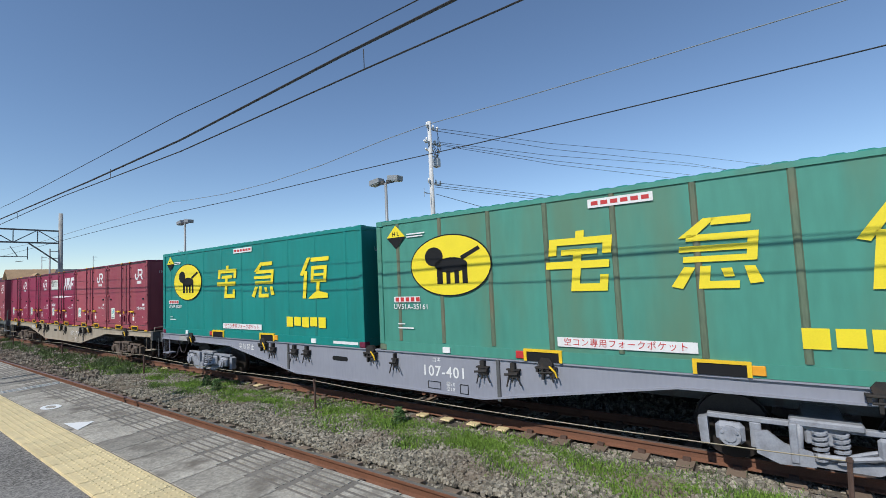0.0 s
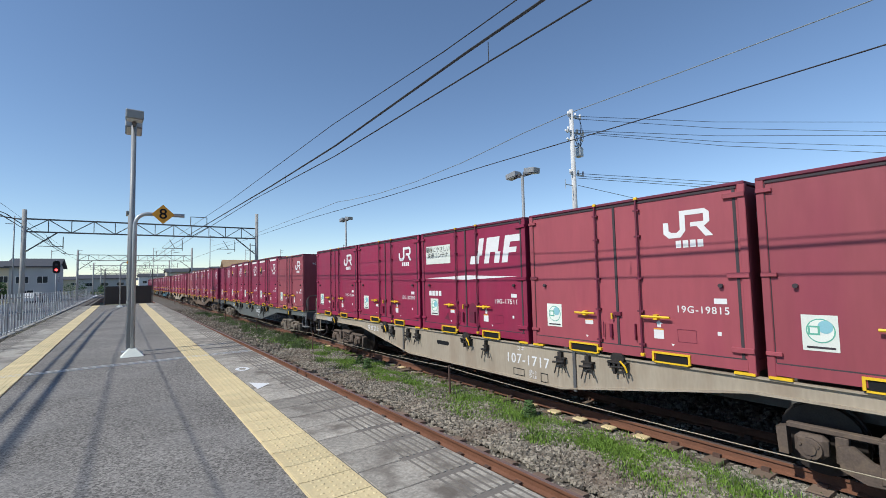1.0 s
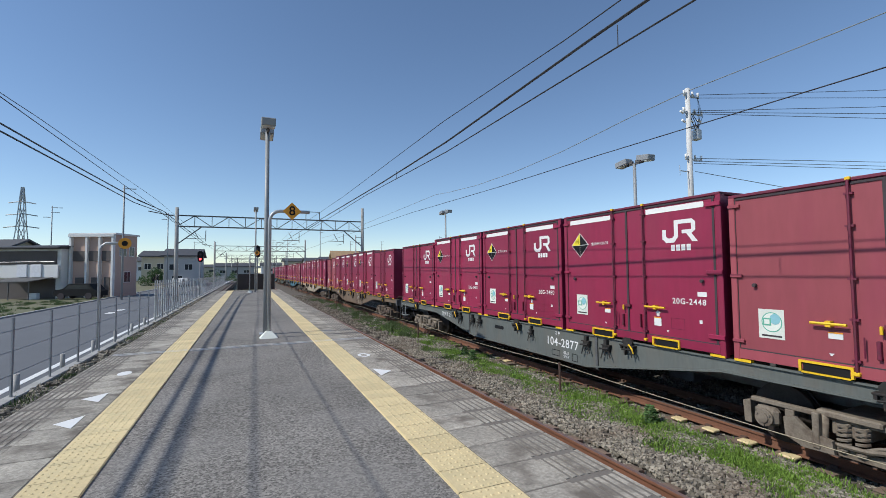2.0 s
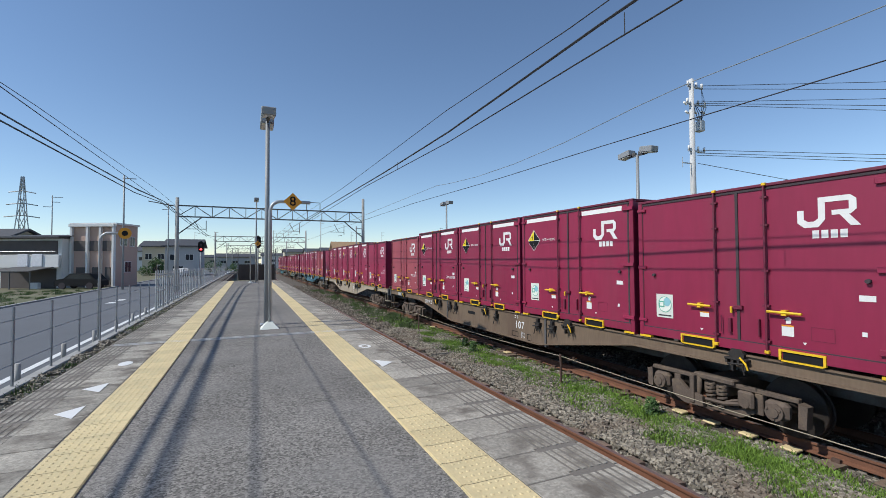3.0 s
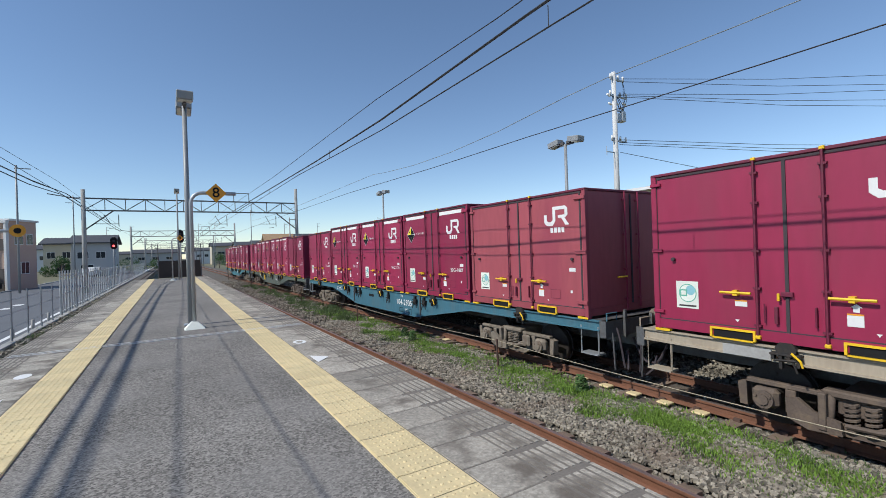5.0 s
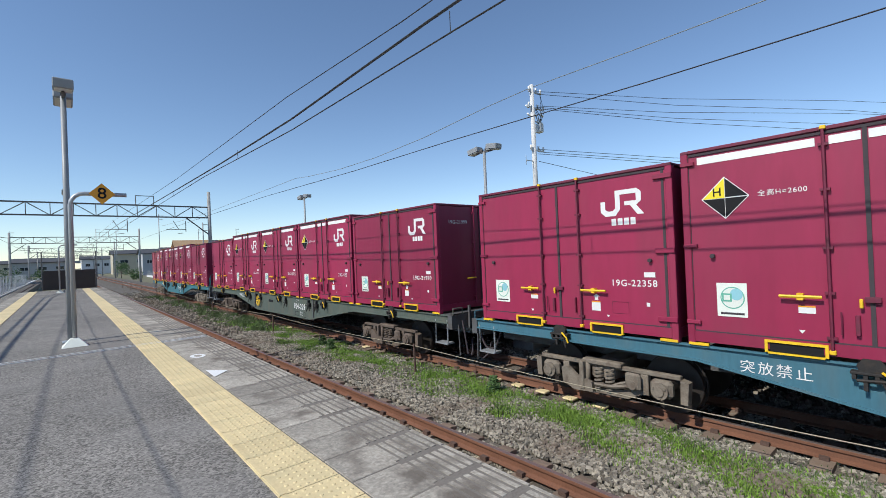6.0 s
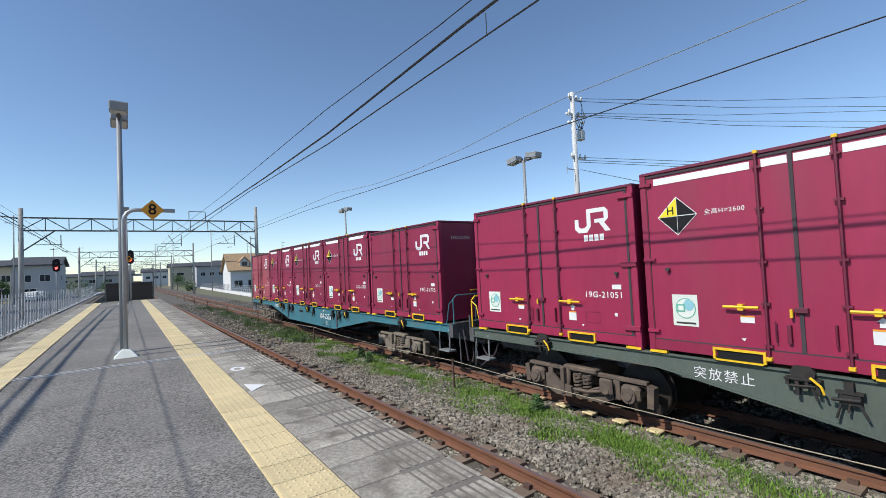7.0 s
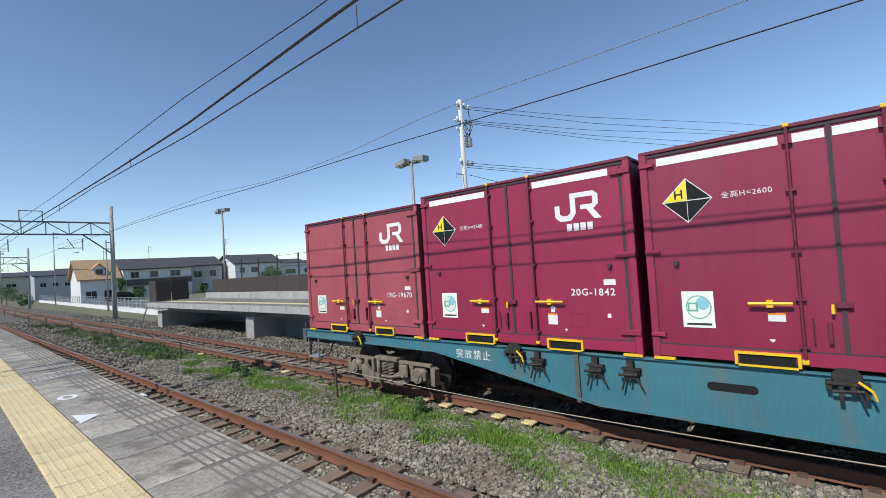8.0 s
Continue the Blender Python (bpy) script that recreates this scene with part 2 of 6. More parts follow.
def again(name, me, parent, m=None, label=""):
    """Another part on a mesh that exists already."""
    ob = new(name, me)
    ob.parent = parent
    if m is not None:
        ob.matrix_basis = m
    if label:
        ob["label"] = label
    return ob


def thing(name, m, label, category, group="", kind=""):
    ob = new(name)
    ob.empty_display_size = 0.2
    ob.matrix_basis = m
    return tagged(ob, label, category, group, kind)


def solid(name, bm, mat, m, label, category="", group="", kind=""):
    ob = new(name, mesh_of(bm, name, mat))
    ob.matrix_basis = m
    return tagged(ob, label, category, group, kind)


def text_mesh(body, size, spacing=1.0, thick=0.0):
    cu = bpy.data.curves.new("lettering", "FONT")
    cu.body, cu.size, cu.space_character, cu.offset = body, size, spacing, min(thick, size * 0.012)
    cu.align_x, cu.align_y = "CENTER", "CENTER"
    ob = bpy.data.objects.new("lettering", cu)
    scene.collection.objects.link(ob)
    dg = bpy.context.evaluated_depsgraph_get()
    me = bpy.data.meshes.new_from_object(ob.evaluated_get(dg))
    me.name = "lettering"
    bpy.data.objects.remove(ob)
    bpy.data.curves.remove(cu)
    return me


LETTERS = {}


def lettering(body, size, mat, parent, m, label="", spacing=1.0, thick=0.0, name="lettering"):
    key = (body, size, mat, spacing)
    if key not in LETTERS:
        me = text_mesh(body, size, spacing, thick)
        me.materials.clear()
        me.materials.append(M[mat])
        LETTERS[key] = me
    return again(name, LETTERS[key], parent, m, label)


def flat(shapes, z=0.0):
    """Flat outlines in the xy plane, each a list of corners."""
    bm = bmesh.new()
    for sh in shapes:
        bm.faces.new([bm.verts.new((u, v, z)) for u, v in sh])
    bmesh.ops.recalc_face_normals(bm, faces=bm.faces[:])
    if sum(f.normal.z for f in bm.faces) < 0:
        bmesh.ops.reverse_faces(bm, faces=bm.faces[:])
    return bm


def ring(cx, cy, rx, ry, n=28):
    return [(cx + rx * math.cos(2 * math.pi * i / n), cy + ry * math.sin(2 * math.pi * i / n)) for i in range(n)]


# The railway's own frame: x across, y along, z 0 on the rail head of the far track.
RAIL_Z = -0.90
TILT = 0.42
RAIL = pose(6.55, 0, RAIL_Z, 0, 0, TILT)
NEAR = -3.98   # centre of the platform's track in that frame
I4 = Matrix.Identity(4)
# faces that look towards the platform: x runs along -y, y up
SIDE = Matrix(((0, 0, -1, 0), (-1, 0, 0, 0), (0, 1, 0, 0), (0, 0, 0, 1)))

# ---- ground, platform, tracks ----
solid("ground", box(-1500, 1500, -600, 2500, -1.6, -1.12), "ground", I4, "flat dry ground with patchy grass", kind="structure")
solid("ballast_bed", prism([(-5.6, -0.213), (3.2, -0.213), (4.0, -0.4), (-5.6, -0.4)], 1, -30, 400), "ballast", RAIL, "grey-brown ballast bed under two tracks", kind="structure")


def track(name, u, y0, y1, yellow=()):
    tr = thing(name, RAIL @ pose(u, 0, 0), "rusty rails on weathered sleepers in ballast", "", kind="structure")
    prof = [(-0.065, -0.153), (0.065, -0.153), (0.065, -0.14), (0.012, -0.12), (0.01, -0.045), (0.034, -0.035), (0.034, -0.004), (0.028, 0.0), (-0.028, 0.0), (-0.034, -0.004), (-0.034, -0.035), (-0.01, -0.045), (-0.012, -0.12), (-0.065, -0.14)]
    for k in (-0.5335 - 0.032, 0.5335 + 0.032):
        part("rail", prism([(k + a, b) for a, b in prof], 1, y0, y1), "rail_side", tr, "rust-brown steel rail")
        part("rail_head", box(k - 0.028, k + 0.028, y0, y1, -0.001, 0.0035), "rail_top", tr, "worn brighter running surface")
    bm = bmesh.new()
    bm_prism(bm, [(-0.99, -0.33), (0.99, -0.33), (0.99, -0.16), (0.9, -0.145), (0.35, -0.165), (-0.35, -0.165), (-0.9, -0.145), (-0.99, -0.16)], 1, -0.11, 0.11)
    me = mesh_of(bm, "sleeper", "sleeper")
    clip = bmesh.new()
    for k in (-0.5655, 0.5655):
        for d in (-0.095, 0.095):
            bm_box(clip, k + d - 0.03, k + d + 0.03, -0.05, 0.05, -0.158, -0.105)
    clips = mesh_of(clip, "clip", "rust")
    n = 0
    y = y0 + 0.3
    while y < y1 and n < 130:
        again("sleeper", me, tr, pose(0, y, 0, 0, 0, random.uniform(-0.6, 0.6)))
        if y < 32:
            again("rail_clip", clips, tr, pose(0, y, 0))
        y += 0.6
        n += 1
    return tr


near_track = track("track_1", NEAR, -8, 400)
far_track = track("track_2", 0.0, -8, 400)
end_pad = box(-0.84, -0.66, -0.11, 0.11, -0.165, -0.125, 0.012)
pad_me = mesh_of(end_pad, "sleeper_end", "tactile")
for y in (4.2, 4.8, 5.4, 6.0, 6.6, 11.8, 12.4, 17.6):
    again("sleeper_end", pad_me, far_track, pose(0, y, 0), "yellow-painted sleeper end")
part("cable_box", box(0.0, 0.2, 12.7, 13.0, -0.18, -0.09, 0.02), "white", near_track, "white cable box between the rails")

# loose stones of the ballast, the stretch beside the platform
def scatter_stones(n, u0, u1, y0, y1, size, seed):
    rng = np.random.default_rng(seed)
    base = np.array([(-1, -1, -1), (1, -1, -1), (1, 1, -1), (-1, 1, -1), (-1, -1, 1), (1, -1, 1), (1, 1, 1), (-1, 1, 1)], float)
    faces = np.array([(0, 3, 2, 1), (4, 5, 6, 7), (0, 1, 5, 4), (1, 2, 6, 5), (2, 3, 7, 6), (3, 0, 4, 7)])
    v = base[None] * (0.5 + 0.5 * rng.random((n, 8, 3))) * (size * (0.55 + 0.6 * rng.random((n, 1, 3))))
    a, b = rng.random((n, 1)) * 6.283, rng.random((n, 1)) * 6.283
    x, y, z = v[..., 0], v[..., 1], v[..., 2]
    y, z = y * np.cos(b) - z * np.sin(b), y * np.sin(b) + z * np.cos(b)
    x, y = x * np.cos(a) - y * np.sin(a), x * np.sin(a) + y * np.cos(a)
    px = u0 + (u1 - u0) * rng.random((n, 1))
    py = y0 + (y1 - y0) * rng.random((n, 1)) ** 1.25
    pz = -0.18 + 0.03 * np.sin(px * 5.1) * np.sin(py * 3.3) + 0.025 * rng.random((n, 1)) - np.where((np.abs(px - NEAR) < 1.05) | (np.abs(px) < 1.0), 0.062, 0)
    verts = np.stack([x + px, y + py, z + pz], -1).reshape(-1, 3)
    f = (faces[None] + 8 * np.arange(n)[:, None, None]).reshape(-1, 4)
    me = bpy.data.meshes.new("ballast_stones")
    me.from_pydata(verts.tolist(), [], f.tolist())
    me.materials.append(M["stone"])
    ob = new("ballast_stones", me)
    ob.matrix_basis = RAIL
    return tagged(ob, "loose grey and brown ballast stones", "ballast", kind="stuff")


scatter_stones(80000, -5.2, -0.6, -2.0, 18, 0.032, 5)
scatter_stones(12000, -0.6, 2.6, -2.0, 20, 0.04, 7)
scatter_stones(14000, -5.2, 3.0, 17, 55, 0.046, 6)


def grass_patch(name, count, seed, u0, u1, y0, y1, height, mat, label, clumps, slope=0.0):
    rng = random.Random(seed)
    cl = [(rng.uniform(u0, u1), y0 + (y1 - y0) * rng.random() ** 1.2, rng.uniform(0.12, 0.42)) for _ in range(clumps)]
    vs, fs = [], []
    for _ in range(count):
        cx, cy, cr = rng.choice(cl)
        x, y = rng.gauss(cx, cr * 0.5), rng.gauss(cy, cr * 1.1)
        x += slope * min(max(y, 0), 15)
        h, w, a = height * rng.uniform(0.35, 1.1), rng.uniform(0.005, 0.011), rng.uniform(0, 6.283)
        lean, la = rng.uniform(0.1, 0.7) * h, rng.uniform(0, 6.283)
        dx, dy = math.cos(a) * w, math.sin(a) * w
        lx, ly = math.cos(la) * lean, math.sin(la) * lean
        z = -0.17
        i = len(vs)
        vs += [(x - dx, y - dy, z), (x + dx, y + dy, z), (x + dx * 0.7 + lx * 0.4, y + dy * 0.7 + ly * 0.4, z + h * 0.6), (x - dx * 0.7 + lx * 0.4, y - dy * 0.7 + ly * 0.4, z + h * 0.6), (x + lx, y + ly, z + h)]
        fs += [(i, i + 1, i + 2, i + 3), (i + 3, i + 2, i + 4)]
    me = bpy.data.meshes.new(name)
    me.from_pydata(vs, [], fs)
    me.materials.append(M[mat])
    ob = new(name, me)
    ob.matrix_basis = RAIL
    return tagged(ob, label, "grass", kind="stuff")


grass_patch("grass", 42000, 3, -2.05, -1.35, -1, 20, 0.08, "grass", "bright green tufts of grass between the tracks", 46, 0.02)
grass_patch("grass", 14000, 14, -2.4, -1.1, -1, 22, 0.08, "grass", "small scattered green tufts in the ballast", 70, 0.02)
grass_patch("grass", 18000, 4, -2.3, -1.1, -1, 26, 0.07, "weed", "low dull green weeds in the ballast", 110)
grass_patch("grass", 7000, 8, -2.0, -0.9, 18, 45, 0.22, "weed", "thin dull grass along the far ballast", 60)
for n, (u, y) in enumerate(((-1.35, 6.1), (-1.6, 12.4), (-1.5, 13.1))):
    rng = random.Random(20 + n)
    vs, fs = [], []
    for k in range(420):
        a, h = rng.uniform(0, 6.283), rng.random()
        rr = 0.16 * math.sqrt(rng.random()) * (1.1 - h * 0.7)
        c0 = Vector((rr * math.cos(a), rr * math.sin(a), -0.17 + 0.32 * h))
        d = Vector((rng.gauss(0, 1), rng.gauss(0, 1), rng.gauss(0.4, 0.6))).normalized() * 0.035
        e = d.orthogonal().normalized() * 0.011
        i = len(vs)
        vs += [c0 - d, c0 + e, c0 + d, c0 - e]
        fs.append((i, i + 1, i + 2, i + 3))
    me = bpy.data.meshes.new("weed_bush")
    me.from_pydata(vs, [], fs)
    me.materials.append(M["leaf"])
    ob = new("weed_bush", me)
    ob.matrix_basis = RAIL @ pose(u, y, 0)
    tagged(ob, "small dark leafy weed in the ballast", "weed", "weeds between the tracks")

# platform: asphalt deck, tactile strips, concrete edge slabs
PLAT_END = 46.0
EDGE_R, EDGE_L = 1.38, -4.06
LEFT_STRIP = -2.61
deck = bmesh.new()
bm_prism(deck, [(-4.0, -8), (1.34, -8), (1.34, PLAT_END), (-4.0, PLAT_END)], 2, -0.28, -0.004)
solid("platform", deck, "asphalt", I4, "worn grey asphalt platform deck", kind="structure")
# the wall below the edge has its shade in the darker concrete
side = bmesh.new()
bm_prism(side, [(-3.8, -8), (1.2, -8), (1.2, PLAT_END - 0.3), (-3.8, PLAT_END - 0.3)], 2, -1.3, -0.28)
solid("platform_base", side, "concrete_shaded", I4, "dark concrete wall under the platform edge", kind="structure")

strip = thing("tactile_paving", I4, "yellow tactile paving strip along the platform edge", "", kind="structure")
def tactile_tile(w, l, near):
    bm = box(0.004, w - 0.004, 0.004, l - 0.004, -0.03, 0.006)
    if near:
        n = 6
        for i in range(n):
            for j in range(5):
                cx, cy = 0.10 + (w - 0.14) * i / (n - 1), l * (j + 0.5) / 5
                top = [bm.verts.new((cx + 0.009 * math.cos(k * 1.047), cy + 0.009 * math.sin(k * 1.047), 0.0115)) for k in range(6)]
                low = [bm.verts.new((cx + 0.017 * math.cos(k * 1.047), cy + 0.017 * math.sin(k * 1.047), 0.006)) for k in range(6)]
                bm.faces.new(top)
                for k in range(6):
                    bm.faces.new((low[k], low[(k + 1) % 6], top[(k + 1) % 6], top[k]))
        bm_box(bm, 0.012, 0.05, 0.006, l - 0.006, 0.006, 0.0115)
    return mesh_of(bm, "tile", "tactile")


TILE = 0.39
tile_fine, tile_plain = tactile_tile(0.465, TILE, True), tactile_tile(0.465, TILE, False)
for k in range(130):
    y = -4.5 + k * TILE
    if y > PLAT_END - 0.4:
        break
    again("tile", tile_fine if y < 22 else tile_plain, strip, pose(0, y, 0.004))
    again("tile", tile_fine if y < 22 else tile_plain, strip, pose(LEFT_STRIP, y + TILE, 0.004, 0, 0, 180))

edge = thing("platform_edge", I4, "weathered concrete edge slabs with grooved panels", "", kind="structure")
def edge_slab(w, l):
    g0 = max(w - 0.48, 0.1)
    bm = box(0.008, g0, 0.008, l - 0.008, -0.14, 0.0, 0.004)
    n, g1 = 6, w - 0.03
    for i in range(n):
        a = g0 + (g1 - g0) * i / n
        bm_box(bm, a, a + (g1 - g0) / n * 0.56, 0.04, l - 0.04, -0.02, 0.0)
    bm_box(bm, g1, w, 0.008, l - 0.008, -0.14, 0.0)
    old = len(bm.faces)
    bm_box(bm, g0, g1, 0.008, l - 0.008, -0.14, -0.012)
    bm.faces.ensure_lookup_table()
    for f in bm.faces[old:]:
        f.material_index = 1
    me = mesh_of(bm, "slab", "slab")
    me.materials.append(M["groove"])
    return me


bed = bmesh.new()
bm_prism(bed, [(0.47, -6), (1.36, -6), (1.36, PLAT_END), (0.47, PLAT_END)], 2, -0.06, -0.002)
bm_prism(bed, [(-4.04, PLAT_END), (-3.08, PLAT_END), (-3.08, -6), (-4.04, -6)], 2, -0.06, -0.002)
solid("slab_bed", bed, "groove", I4, "dark dirt in the joints between edge slabs", kind="structure")
SLAB = 0.475
slab_right, slab_left = edge_slab(EDGE_R - 0.475, SLAB), edge_slab(LEFT_STRIP - 0.475 - EDGE_L, SLAB)
y = -4.0
while y < PLAT_END - SLAB:
    again("slab", slab_right, edge, pose(0.475, y, 0.003 + random.uniform(-0.002, 0.001)))
    again("slab", slab_left, edge, pose(LEFT_STRIP - 0.475, y + SLAB, 0.003 + random.uniform(-0.002, 0.001), 0, 0, 180))
    y += SLAB
# loading marks: a ring and a triangle on each edge
mark = thing("edge_marking", pose(0, 0, 0.009), "white ring and triangle painted by the platform edge", "marking")
bm = bmesh.new()
o, i_ = ring(0.69, 9.1, 0.12, 0.19), ring(0.69, 9.1, 0.06, 0.11)
ov, iv = [bm.verts.new((*q, 0)) for q in o], [bm.verts.new((*q, 0)) for q in i_]
for q in range(28):
    bm.faces.new((ov[q], ov[(q + 1) % 28], iv[(q + 1) % 28], iv[q]))
part("ring", bm, "white", mark)
part("triangle", flat([[(0.53, 7.25), (0.78, 7.52), (0.53, 7.8)]]), "white", mark)
mark2 = thing("edge_marking", pose(0, 0, 0.009), "white ring and triangles painted by the platform edge", "marking")
part("ring", flat([ring(-3.35, 9.3, 0.10, 0.18)]), "white", mark2)
part("triangle", flat([[(-3.5, 7.7), (-3.25, 7.95), (-3.25, 7.45)]]), "white", mark2)
part("triangle", flat([[(-3.45, 6.6), (-3.22, 6.85), (-3.22, 6.35)]]), "white", mark2)
for y in (11.33, 11.48):
    solid("joint_strip", box(-4.0, 1.34, y - 0.018, y + 0.018, -0.01, 0.011), "concrete_pale", I4, "pale expansion joint across the platform", kind="structure")
solid("joint_gap", box(-2.6, 0.0, 11.35, 11.46, -0.01, 0.004), "groove", I4, "dark expansion joint across the platform", kind="structure")

# ---- the train ----
SPEED = 18.67
PITCH, LEN, BASE = 20.4, 3.715, 1.197
STEP = LEN + 0.12
MOVING = []      # (thing, place along the train at t = 0, height, across)


def train_y(wagon):
    """Place of a wagon's centre along the train, from the sixth wagon."""
    return PITCH * (wagon - 5) + (0.3 if wagon in (2, 3) else 0.0)


def container(kind, number, body_mat="maroon", stripes=True):
    """A 12-foot container: origin at the middle of its base, side faces at x -1.225 and 1.225."""
    H = 2.5 if kind == "19G" else 2.6
    tall = kind == "20G"
    ob = thing("freight_container", I4, "maroon twelve-foot freight container with white lettering on a flat wagon" if not tall else "maroon tall twelve-foot freight container with white roof stripe and hazard diamond", "container", "containers on the train")
    hx, hy = 1.225, LEN / 2
    X = -hx
    body = box(-hx + 0.02, hx - 0.02, -hy + 0.02, hy - 0.02, 0.16, H - 0.05, 0.012)
    part("body", body, body_mat, ob)
    fr = bmesh.new()
    for sx in (-1, 1):
        for sy in (-1, 1):
            bm_box(fr, sx * (hx - 0.05) - 0.05, sx * (hx - 0.05) + 0.05, sy * (hy - 0.045) - 0.045, sy * (hy - 0.045) + 0.045, 0, H - 0.01, 0.008)
        bm_box(fr, sx * (hx - 0.04) - 0.035, sx * (hx - 0.04) + 0.035, -hy + 0.09, hy - 0.09, 0.05, 0.19)
    for sy in (-1, 1):
        bm_box(fr, -hx + 0.1, hx - 0.1, sy * (hy - 0.04) - 0.035, sy * (hy - 0.04) + 0.035, 0.05, 0.19)
    part("frame", fr, body_mat, ob)
    part("roof", box(-hx - 0.004, hx + 0.004, -hy, hy, H - 0.05, H, 0.012), "maroon_dark", ob, "dark roof edge")
    seal = bmesh.new()
    bm_box(seal, X + 0.006, X + 0.03, -hy + 0.1, hy - 0.1, 0.172, 0.205)
    bm_box(seal, X + 0.006, X + 0.03, -hy + 0.1, hy - 0.1, H - 0.085, H - 0.055)
    bm_box(seal, X + 0.004, X + 0.03, 0.03 - 0.02, 0.03 + 0.02, 0.205, H - 0.085)
    for y in (-hy + 0.135, hy - 0.08):
        bm_box(seal, X + 0.012, X + 0.03, y - 0.018, y + 0.018, 0.205, H - 0.085)
    part("door_seal", seal, "rubber", ob, "black rubber door seals")
    # locking rods of the doors, with handles
    for y in (0.365, -0.375):
        rod = tube([(X - 0.022, y, 0.12), (X - 0.022, y, H - 0.03)], 0.017, 6)
        for z in (0.25, 0.75, 1.25, 1.9, H - 0.2):
            bm_box(rod, X - 0.03, X + 0.02, y - 0.045, y + 0.045, z - 0.014, z + 0.014)
        part("locking_rod", rod, "maroon_dark", ob)
        part("rod_cap", box(X - 0.035, X + 0.02, y - 0.03, y + 0.025, H - 0.035, H + 0.008, 0.006), "yellow", ob, "yellow rod end")
        part("rod_foot", box(X - 0.04, X + 0.02, y - 0.03, y + 0.03, 0.07, 0.12, 0.008), "yellow", ob, "yellow rod foot")
    for y0, y1 in ((0.43, 0.82), (-0.83, -0.40)):
        hb = tube([(X - 0.05, y0, 0.271 * H), (X - 0.05, y1, 0.271 * H)], 0.019, 6)
        bm_box(hb, X - 0.06, X + 0.02, (y0 + y1) / 2 - 0.03, (y0 + y1) / 2 + 0.03, 0.271 * H - 0.04, 0.271 * H + 0.035)
        part("door_handle", hb, "yellow", ob, "yellow bar handle")
    for a, b, c, d in ((-0.04, 0.09, 0.66, 0.72), (0.13, 0.17, 0.3, 0.52), (-0.28, -0.26, 0.3, 0.55)):
        part("door_latch", box(X - 0.03, X + 0.02, a, b, c, d, 0.006), "maroon_dark", ob)
    part("latch_rod", tube([(X - 0.02, 0.28, 0.3), (X - 0.02, 0.28, 0.55)], 0.009, 5), "maroon_dark", ob)
    part("latch_grip", box(X - 0.045, X - 0.012, 0.10, 0.13, 0.60, 0.70, 0.006), "yellow", ob, "small yellow latch grip")
    for z in (0.31, 0.51 * H, 0.93 * H):
        part("hinge", box(X - 0.022, X + 0.02, -hy + 0.0, -hy + 0.26, z - 0.035, z + 0.035, 0.006), body_mat, ob)
        part("hinge", box(X - 0.022, X + 0.02, hy - 0.17, hy, z - 0.025, z + 0.025, 0.006), body_mat, ob)
    for y in (1.515, -1.51):
        part("peg", tube([(X - 0.03, y, 0.456 * H), (X + 0.02, y, 0.456 * H)], 0.028, 8), "rubber", ob)
    # fork pockets
    for y0, y1 in ((0.40, 0.99), (-1.07, -0.52)):
        fp = bmesh.new()
        bm_box(fp, X - 0.02, X + 0.02, y0, y1, 0.14, 0.168)
        bm_box(fp, X - 0.02, X + 0.02, y0, y0 + 0.03, 0.02, 0.14)
        bm_box(fp, X - 0.02, X + 0.02, y1 - 0.03, y1, 0.02, 0.14)
        bm_box(fp, X - 0.02, X + 0.02, y0 + 0.03, y1 - 0.03, 0.005, 0.025)
        part("fork_pocket", fp, "yellow", ob, "yellow-edged fork pocket")
        part("pocket_hole", box(X + 0.0, X + 0.015, y0 + 0.045, y1 - 0.045, 0.03, 0.138), "black", ob, "dark opening of the fork pocket")
    for sy in (-1, 1):
        part("corner_foot", box(X - 0.008, X + 0.06, sy * (hy - 0.13) - 0.12, sy * (hy - 0.13) + 0.12, 0.0, 0.035), "yellow", ob, "yellow corner edge")
    # markings, a few millimetres proud of the door panels (face at x = -1.205)
    F = Matrix.Translation((X + 0.015, 0, 0)) @ SIDE
    def decal(name, shapes, mat, label="", z=0.0):
        for sh in ([shapes] if name in ("company_mark", "company_line", "panel_outline") else [[q] for q in shapes]):
            part(name, flat(sh, z), mat, ob, label, F)
    def rect(a, b, c, d):
        return [(a, c), (b, c), (b, d), (a, d)]
    W2 = LEN / 2
    if number != "19G-17511":
        # white company mark: a hook and a looped block
        lx, lz = 0.775, 1.845 if tall else 1.825
        s = 0.385
        hook = [(lx, lz + 0.60 * s), (lx + 0.2 * s, lz + 0.60 * s), (lx + 0.2 * s, lz + 0.28 * s), (lx + 0.32 * s, lz + 0.2 * s), (lx + 0.5 * s, lz + 0.2 * s), (lx + 0.62 * s, lz + 0.30 * s), (lx + 0.62 * s, lz + s), (lx + 0.82 * s, lz + s), (lx + 0.82 * s, lz + 0.25 * s), (lx + 0.62 * s, lz), (lx + 0.2 * s, lz), (lx, lz + 0.18 * s)]
